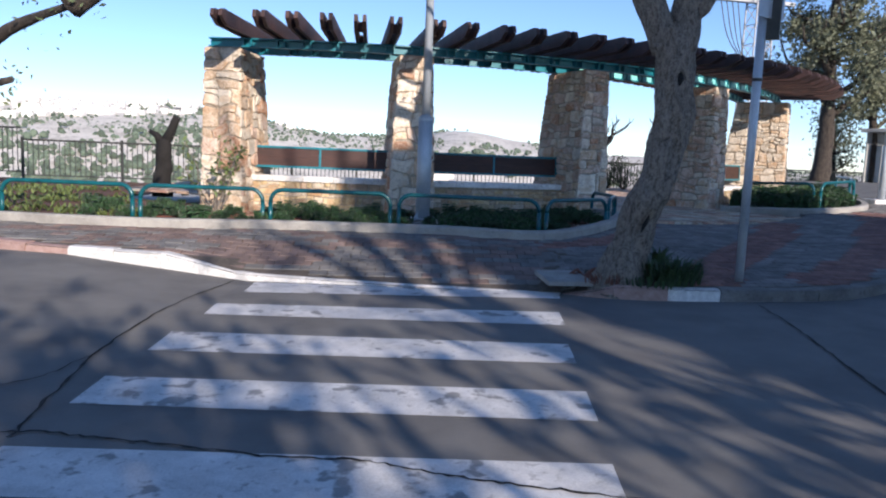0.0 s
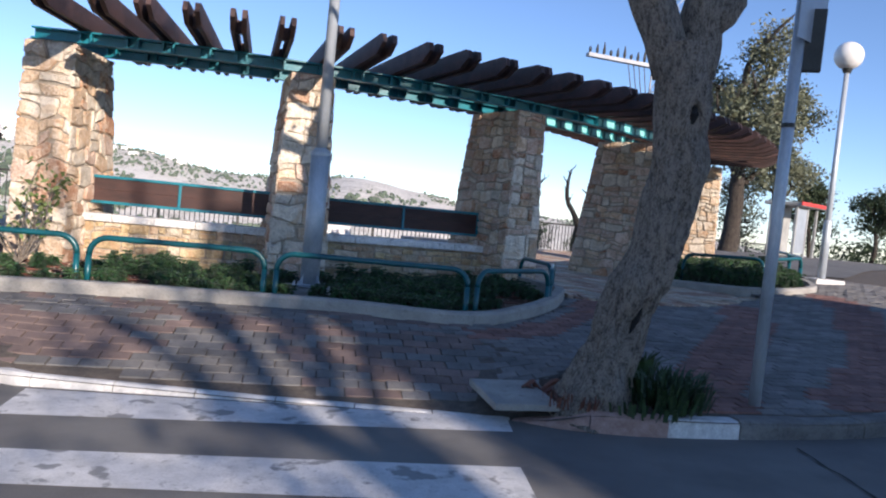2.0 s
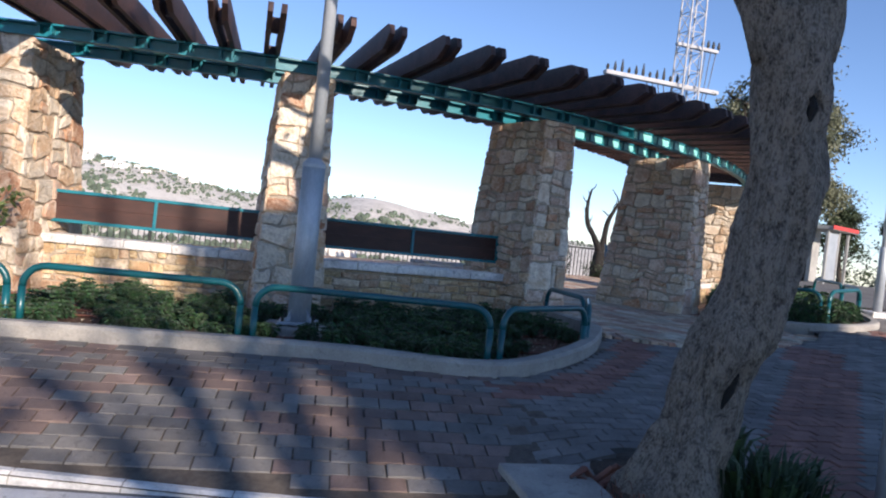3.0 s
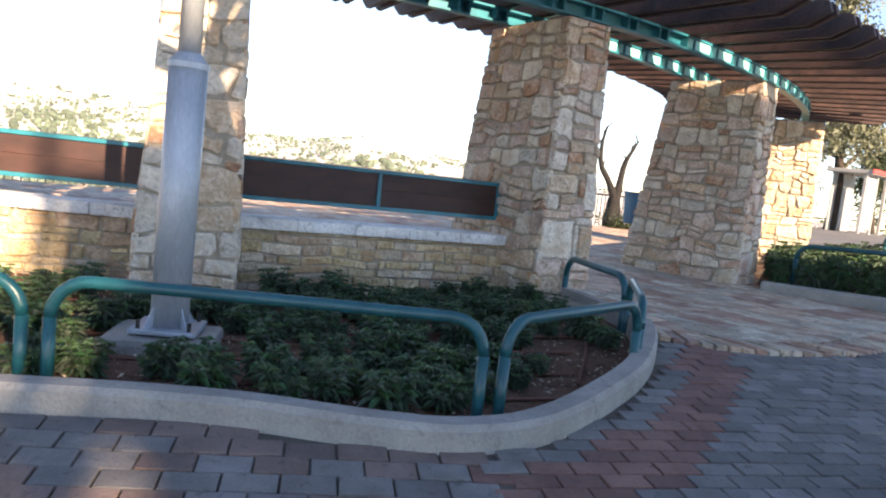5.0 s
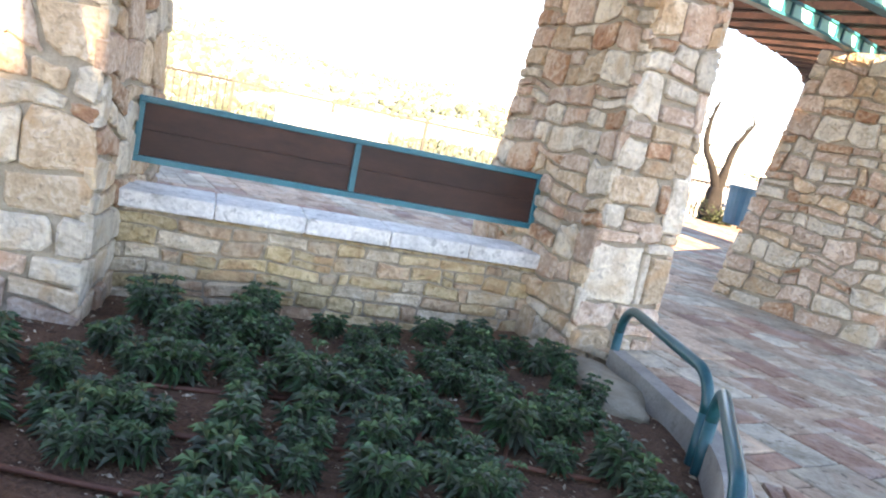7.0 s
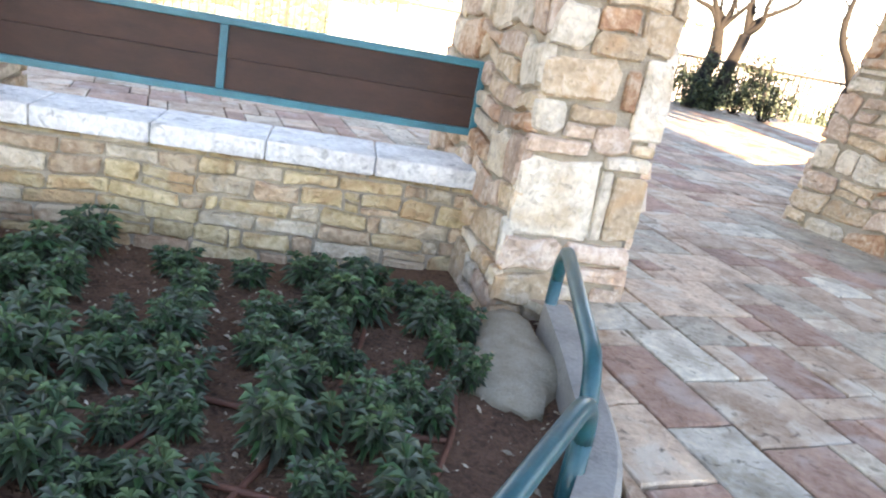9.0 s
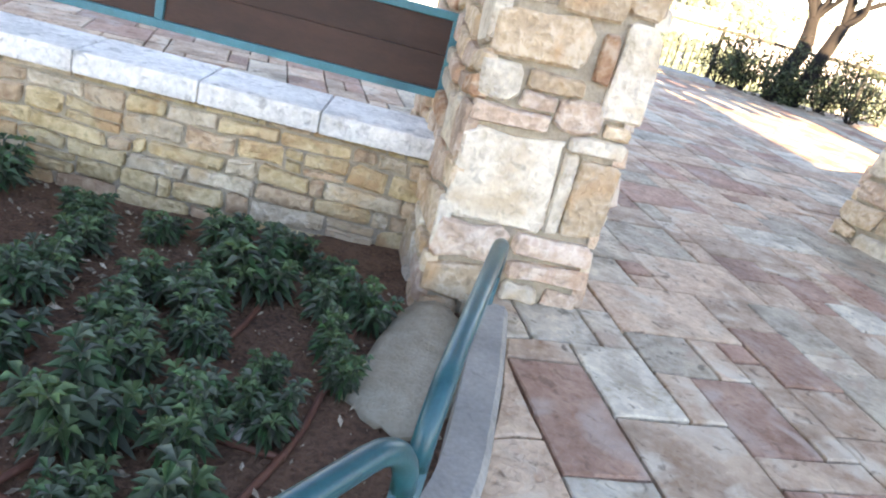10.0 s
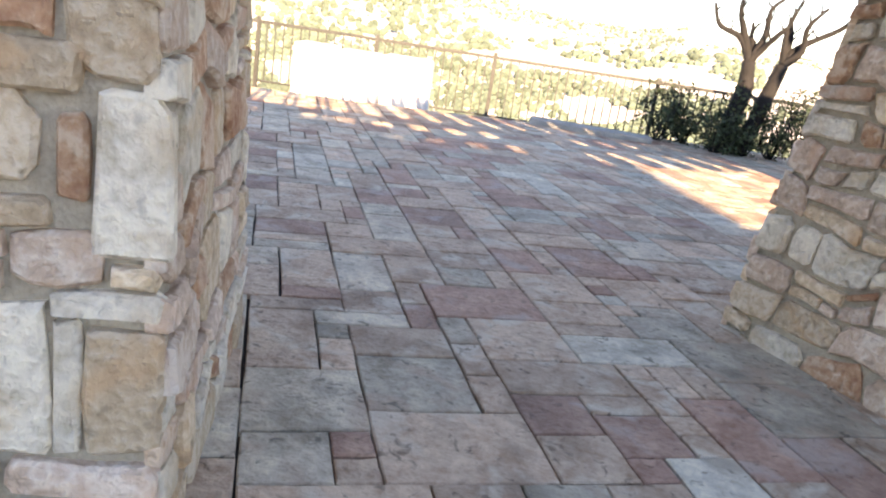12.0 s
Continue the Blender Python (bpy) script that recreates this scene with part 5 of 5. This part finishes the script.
# ---- masonry, flagstones and pavers ----
def stone_mesh(place, u0, v0, u1, v1, rnd, joint, proud, mat):
    """One rough block on a surface place(u, v, out)."""
    g = joint
    u0, u1, v0, v1 = u0 + g, u1 - g, v0 + g, v1 - g
    w, h = u1 - u0, v1 - v0
    c = min(0.05, min(w, h) * 0.26)

    cut = [rnd.uniform(0.1, 1.0) * c for _ in range(4)]
    corners = [(u0, v0 + cut[0]), (u0 + cut[0], v0), (u1 - cut[1], v0), (u1, v0 + cut[1]), (u1, v1 - cut[2]), (u1 - cut[2], v1), (u0 + cut[3], v1), (u0, v1 - cut[3])]
    dirs = [(1, 0.4), (0.4, 1), (-0.4, 1), (-1, 0.4), (-1, -0.4), (-0.4, -1), (0.4, -1), (1, -0.4)]
    if w >= h:
        corners.insert(6, (u0 + w * rnd.uniform(0.35, 0.65), v1 - h * rnd.uniform(-0.03, 0.05)))
        dirs.insert(6, (0, -1))
        corners.insert(2, (u0 + w * rnd.uniform(0.35, 0.65), v0 + h * rnd.uniform(-0.03, 0.05)))
        dirs.insert(2, (0, 1))
    else:
        corners.append((u0 + w * rnd.uniform(-0.03, 0.05), v0 + h * rnd.uniform(0.35, 0.65)))
        dirs.append((1, 0))
        corners.insert(4, (u1 - w * rnd.uniform(-0.03, 0.05), v0 + h * rnd.uniform(0.35, 0.65)))
        dirs.insert(4, (-1, 0))
    j = min(0.014, min(w, h) * 0.085)
    jit = [(rnd.uniform(-j, j), rnd.uniform(-j, j)) for _ in range(10)]
    e = min(0.011, min(w, h) * 0.11)
    lean_u, lean_v = rnd.uniform(-0.25, 0.25), rnd.uniform(-0.25, 0.25)
    rings = []
    for out, shrink in ((-0.02, 0.0), (proud * 0.62, 0.0), (proud, e)):
        for (a, b), (du, dv), (ju, jv) in zip(corners, dirs, jit):
            o = out
            if out > 0:
                o += proud * (lean_u * ((a - u0) / w - 0.5) + lean_v * ((b - v0) / h - 0.5)) + rnd.uniform(-0.003, 0.003)
            rings.append(place(a + du * shrink + ju, b + dv * shrink + jv, o))
    verts = rings + [place(u0 + w * rnd.uniform(0.35, 0.65), v0 + h * rnd.uniform(0.35, 0.65), proud * rnd.uniform(0.9, 1.2))]
    faces = [(10 * k + i, 10 * k + (i + 1) % 10, 10 * k + 10 + (i + 1) % 10, 10 * k + 10 + i) for k in range(2) for i in range(10)]
    faces += [(20 + i, 20 + (i + 1) % 10, 30) for i in range(10)]
    return verts, faces


def courses(W, H, rnd, low, high, wide):
    """Rough courses cut into stones of uneven width; some stones split into two thin ones, some course pairs merge into big stones."""
    out, v = [], 0.0
    while v < H - 0.02:
        h = min(rnd.uniform(low, high), H - v)
        if H - v - h < low * 0.6:
            h = H - v
        u = 0.0
        while u < W - 0.01:
            w = min(rnd.uniform(h * 0.7, max(h * 1.2, wide)), W - u)
            if W - u - w < 0.07:
                w = W - u
            if h > low * 1.7 and rnd.random() < 0.38:
                k = rnd.uniform(0.38, 0.62) * h
                if w > 0.26 and rnd.random() < 0.5:
                    s = w * rnd.uniform(0.35, 0.65)
                    out += [(u, v, u + s, v + k), (u + s, v, u + w, v + k), (u, v + k, u + w, v + h)]
                else:
                    out += [(u, v, u + w, v + k), (u, v + k, u + w, v + h)]
            else:
                out.append((u, v, u + w, v + h))
            u += w
        v += h
    return out


def face_stones(parent, place, W, H, seed, mats, low, high, wide, joint=0.010, proud=(0.018, 0.04), name="stone", chosen=(), above=0.0, wander=0.0, tones=(0, 0, 1, 1, 2, 3)):
    """Stones over a face; chosen ones first, courses from the height above."""
    r = random.Random(seed)
    rects = [(*q[:4], q[4]) for q in chosen] + [(u0, v0 + above, u1, v1 + above, r.choice(tones)) for u0, v0, u1, v1 in courses(W, H - above, r, low, high, wide)]

    def uneven(u, v, o):
        """Joints wander up and down and to the sides, less so at the edges."""
        k = min(1.0, u / 0.12, (W - u) / 0.12) if W > 0.3 else 0.0
        p = Vector((u * 3.1, v * 3.1, seed))
        q = min(1.0, max(0.0, v / 0.1), max(0.0, (H - v) / 0.1))
        return place(u + wander * max(0.0, k) * noise.noise(p), v + wander * q * noise.noise(p + Vector((7, 3, 0))), o)

    for u0, v0, u1, v1, k in rects:
        mat = mats[min(k, len(mats) - 1)]
        verts, faces = stone_mesh(uneven if v0 >= above else place, u0, v0, u1, v1, r, joint * r.uniform(0.7, 1.4), r.uniform(*proud), mat)
        part(name, mesh_of(name, verts, faces, mat), mat, parent)


# stones of the street face beside the entrance: across, up, across, up, colour
ENTRANCE_FACE = [
    (0.0, 0.0, 0.17, 0.17, 1), (0.17, 0.0, 0.43, 0.19, 1), (0.43, 0.0, 0.6, 0.27, 2), (0.0, 0.17, 0.28, 0.32, 1), (0.28, 0.19, 0.43, 0.28, 0), (0.28, 0.28, 0.6, 0.37, 2),
    (0.0, 0.32, 0.27, 0.48, 2), (0.27, 0.37, 0.6, 0.48, 2), (0.01, 0.48, 0.38, 0.83, 0), (0.37, 0.48, 0.44, 0.80, 0), (0.43, 0.48, 0.6, 0.79, 1), (0.37, 0.79, 0.6, 0.87, 0),
    (0.0, 0.83, 0.30, 0.92, 2), (0.30, 0.86, 0.48, 0.99, 2), (0.48, 0.86, 0.6, 0.93, 1), (0.0, 0.92, 0.16, 1.06, 0), (0.16, 0.91, 0.30, 0.98, 2), (0.16, 0.97, 0.39, 1.06, 1),
    (0.0, 1.06, 0.38, 1.25, 1), (0.38, 1.04, 0.46, 1.22, 3), (0.45, 0.92, 0.62, 1.28, 0), (0.0, 1.25, 0.21, 1.44, 0), (0.2, 1.24, 0.45, 1.35, 1), (0.2, 1.34, 0.40, 1.45, 3), (0.40, 1.28, 0.6, 1.45, 1),
]

for n, (col, h) in enumerate(columns):
    for i in range(4):
        a0, b0 = column_corners(0, n)[i], column_corners(0, n)[(i + 1) % 4]
        a1, b1 = column_corners(1, n)[i], column_corners(1, n)[(i + 1) % 4]
        W = (b0 - a0).length
        d = (b0 - a0).normalized()
        out = Vector((d.y, -d.x, 0))
        extra = 0.025

        def place(u, v, o, a0=a0, b0=b0, a1=a1, b1=b1, W=W, d=d, out=out, h=h):
            t, f = v / h, u / W
            p = a0.lerp(a1, t).lerp(b0.lerp(b1, t), f) + out * o + d * (f - 0.5) * 2 * extra
            p.z = v
            return p

        # fifth column: its sunlit brightness is put into paler cream and tan stones
        face_stones(col, place, W, h, 50 * n + i, STONES, 0.11 if n < 2 else 0.085, 0.30 if n < 2 else 0.25, 0.42 if n < 2 else 0.36, wander=0.11 if n < 2 else 0.08, tones=(0, 0, 0, 1, 1, 0, 2, 1, 3) if n < 2 else (0, 0, 0, 1, 0, 1) if n == 4 else (0, 0, 2, 2, 1, 0, 2, 3, 2, 1), chosen=ENTRANCE_FACE if (n, i) == (2, 0) else (), above=1.45 if (n, i) == (2, 0) else 0.0)

for n, (wall, length) in enumerate(bench_walls):
    H = 0.915 - wall.location.z
    face_stones(wall, lambda u, v, o: Vector((u, 0.045 - o, v)), length, H, 900 + n, WALL_STONES, 0.05, 0.125, 0.34, 0.006, (0.012, 0.03), wander=0.03, tones=(0, 0, 0, 1, 2))

# flagstones of the terrace
TERRACE = FLAG_EDGE + [(6.2, 13.6), (5.72, 14.12), (5.45, 14.45), (6.2, 15.6), (6.6, 16.2), (7.6, 17.4), (9.2, 19.0), (11.3, 27.1), (6.0, 24.8), (3.2, 24.0), (0.8, 22.4), (-0.6, 21.6), (-3.4, 20.4), (-6.0, 19.4), (-6.0, 14.0), (-3.4, 13.05), (-0.4, 12.98), (2.1, 13.55), (2.35, 12.95), (2.7, 12.8), (2.81, 12.25)]
terrace = sheet("terrace", TERRACE, lambda x, y: 0.576, DARK_JOINT, cell=6.0)
tagged(terrace, "terrace paved with pink and grey flagstones", "paving", kind="structure")


def near_line(x, y, line):
    best = 9.0
    for (ax, ay), (bx, by) in zip(line, line[1:]):
        dx, dy = bx - ax, by - ay
        t = max(0.0, min(1.0, ((x - ax) * dx + (y - ay) * dy) / (dx * dx + dy * dy)))
        best = min(best, math.hypot(x - ax - t * dx, y - ay - t * dy))
    return best


def slab_data(pts, top, thick, rnd, bevel=0.006):
    """A paving piece: its outline, a worn edge and a slightly uneven top."""
    c = sum((Vector(p) for p in pts), Vector((0, 0))) / len(pts)
    tilt = rnd.uniform(-0.003, 0.003)
    n = len(pts)
    verts = [(x, y, top - thick) for x, y in pts] + [(x, y, top - bevel + tilt) for x, y in pts]
    for x, y in pts:
        d = (Vector((x, y)) - c)
        q = c + d * (1 - bevel * 1.3 / max(0.03, d.length))
        verts.append((q.x, q.y, top + tilt + rnd.uniform(-0.001, 0.001)))
    faces = [(n * k + i, n * k + (i + 1) % n, n * k + n + (i + 1) % n, n * k + n + i) for k in range(2) for i in range(n)]
    faces.append(tuple(range(2 * n, 3 * n)))
    return verts, faces


def lay(parent, name, pieces, near, mat_of, label, limit=300):
    """The nearest pieces as parts, those past that joined by material as stuff."""
    pieces.sort(key=lambda p: near(*p[2]))
    rest = {}
    for i, (verts, faces, c) in enumerate(pieces):
        mat = mat_of(*c)
        if i < limit:
            part(name, mesh_of(name, verts, faces, mat), mat, parent)
        else:
            vs, fs = rest.setdefault(mat.name, (mat, [], []))[1:]
            b = len(vs)
            vs += verts
            fs += [tuple(b + k for k in f) for f in faces]
    for mat, vs, fs in rest.values():
        o = part(name + "s", mesh_of(name, vs, fs, mat), mat, parent)
        tagged(o, label, kind="stuff")


rf = random.Random(31)
UNIT = 0.138
taken = set()
rects = []
SHAPES = [(3, 2), (2, 2), (4, 2), (2, 3), (3, 3), (2, 1), (3, 1), (4, 3), (2, 4), (1, 2), (1, 1)]
for cy in range(-34, 100):
    for cx in range(-85, 85):
        if (cx, cy) in taken:
            continue
        for w, h in sorted(SHAPES, key=lambda q: rf.random() * (2.5 if q[0] * q[1] < 3 else 1.0)) + [(1, 1)]:
            cells = [(cx + i, cy + k) for i in range(w) for k in range(h)]
            if not taken.intersection(cells):
                taken.update(cells)
                rects.append((cx * UNIT, cy * UNIT, (cx + w) * UNIT, (cy + h) * UNIT))
                break
turn = Matrix.Rotation(radians(30), 2)
origin = Vector((3.0, 13.5))
pieces = []


def flag_outline(x0, y0, x1, y1):
    """Corners and points along the sides of one flagstone."""
    g = 0.0045
    j = [rf.uniform(-0.004, 0.004) for _ in range(8)]
    loc = [Vector(p) for p in ((x0 + g + j[0], y0 + g + j[1]), (x1 - g + j[2], y0 + g + j[3]), (x1 - g + j[4], y1 - g + j[5]), (x0 + g + j[6], y1 - g + j[7]))]
    out = []
    for a, b in zip(loc, loc[1:] + loc[:1]):
        side = (b - a).orthogonal().normalized()
        out += [a, a.lerp(b, 0.33) + side * rf.uniform(-0.003, 0.003), a.lerp(b, 0.67) + side * rf.uniform(-0.003, 0.003)]
    return [origin + turn @ p for p in out]


def nearest_on(p, line):
    """The nearest point of a line."""
    best = None
    for a, b in zip(line, line[1:]):
        a, b = Vector(a), Vector(b)
        d = b - a
        q = a + d * max(0.0, min(1.0, (p - a).dot(d) / d.length_squared))
        if best is None or (q - p).length < (best - p).length:
            best = q
    return best


rim_line = [Vector(p) for p in FLAG_EDGE[1:]]
inner_rim = []
for i, p in enumerate(rim_line):
    d = (rim_line[min(i + 1, len(rim_line) - 1)] - rim_line[max(i - 1, 0)]).normalized()
    inner_rim.append(tuple(p + Vector((-d.y, d.x)) * 0.3))
FLAGGED = [FLAG_EDGE[0]] + inner_rim + TERRACE[len(FLAG_EDGE):]
FIELD = FLAGGED + FLAGGED[:1]
for x0, y0, x1, y1 in rects:
    pts = flag_outline(x0, y0, x1, y1)
    c = sum(pts, Vector((0, 0))) / len(pts)
    if c.x < -7 or c.y > 27.2:
        continue
    within = [inside(p, FLAGGED) for p in pts]
    if not any(within):
        continue
    if not all(within):
        # cut along the edge of the terrace
        pts = [p if ok else nearest_on(p, FIELD) for p, ok in zip(pts, within)]
        area = 0.5 * abs(sum(a.x * b.y - b.x * a.y for a, b in zip(pts, pts[1:] + pts[:1])))
        if area < 0.008:
            continue
        c = sum(pts, Vector((0, 0))) / len(pts)
        pts = [p.lerp(c, 0.01) for p in pts]
    verts, faces = slab_data([tuple(p) for p in pts], 0.602, 0.04, rf, 0.005)
    pieces.append((verts, faces, (c.x, c.y)))
# rim of narrow setts along the terrace edge
edge = along(smooth_line([(x, y, 0) for x, y in FLAG_EDGE[1:]], 8), 0.092)
for a, b in zip(edge, edge[1:]):
    d = (b - a).normalized()
    nrm = Vector((-d.y, d.x, 0))
    k = rf.uniform(0.27, 0.33)
    lean = d * 0.12
    q = [a + d * 0.011, b - d * 0.011, b - d * 0.009 + nrm * k - lean, a + d * 0.009 + nrm * k - lean]
    verts, faces = slab_data([(p.x, p.y) for p in q], rf.uniform(0.594, 0.614), 0.06, rf, 0.009)
    pieces.append((verts, faces, (a.x, a.y)))
lay(terrace, "flagstone", pieces, lambda x, y: math.hypot(x - 3.6, y - 13.3), lambda x, y: FLAGS[(0, 2, 1, 3, 1, 3, 0, 1)[int(abs(math.sin(x * 91.7 + y * 47.3)) * 7.99)]], "flagstones farther across the terrace")

# block pavers between kerb and beds
RED_BANDS = [[(2.6, 7.3), (3.1, 8.1), (3.85, 9.1), (4.7, 10.4), (5.3, 11.5)], [(4.0, 7.7), (4.9, 8.6), (5.65, 9.6), (6.4, 10.7), (7.1, 11.9), (7.6, 13.2)]]


plan_line = [(p.x, p.y) for p in PLANTER]


def paver_mat(x, y):
    if x > 1.2:
        d = near_line(x, y, plan_line)
        if 0.14 < d < 0.5 and y < 11.6:
            return PAVER_RED
        return PAVER_RED if min(near_line(x, y, b) for b in RED_BANDS) < 0.28 else PAVER_GREY
    # left of here the sunlit look is put into a paler red
    k = noise.noise(Vector((x * 0.7, y * 2.6, 0))) + 0.45 * noise.noise(Vector((x * 5.1, y * 5.3, 4)))
    return SUNLIT_RED if k > -0.02 else PAVER_GREY


outer = [(p.x, p.y) for p in KERB if p.x > -12 and p.x < 11]
inner = [(p.x, p.y) for p in PLANTER if p.x > -11]
AREA = outer + [(10.4, 16.4), (9.3, 16.6), (8.85, 15.6), (8.45, 14.6), (7.9, 13.75), (7.2, 13.3)] + [(x, y) for x, y in FLAG_EDGE[::-1]] + inner[::-1][6:]
rp = random.Random(8)
pieces = []
for region, (pw, ph) in ((0, (0.2, 0.13)), (1, (0.19, 0.105))):
    rot = Matrix.Rotation(radians(2 if region == 0 else 6), 2)
    for r in range(-5, 112):
        for c in range(-75, 62):
            x, y = c * pw + (0.5 * pw if r % 2 else 0), 6.5 + r * ph
            p = rot @ Vector((x, y))
            if (p.x < 1.3) != (region == 0) or p.y > 16 or p.y < 6.6 or not inside(p, AREA):
                continue
            if near_line(p.x, p.y, outer) < 0.19 or (math.hypot(p.x - 2.0, p.y - 7.55) < 0.5):
                continue
            g = 0.0045
            skew = 0.0
            q = [rot @ Vector(k) for k in ((x - pw / 2 + g, y - ph / 2 + g), (x + pw / 2 - g - skew, y - ph / 2 + g), (x + pw / 2 - g, y + ph / 2 - g), (x - pw / 2 + g + skew, y + ph / 2 - g))]
            verts, faces = slab_data([tuple(k) for k in q], 0.0, 0.04, rp, 0.003)
            dz = rp.uniform(-0.003, 0.003)
            verts = [(vx, vy, vz + pave_z(vx, vy) + dz) for vx, vy, vz in verts]
            pieces.append((verts, faces, (p.x, p.y)))
lay(pave, "paver", pieces, lambda x, y: math.hypot((x - 1.6) * 0.6, y - 9.0), paver_mat, "block pavers farther along the pavement")
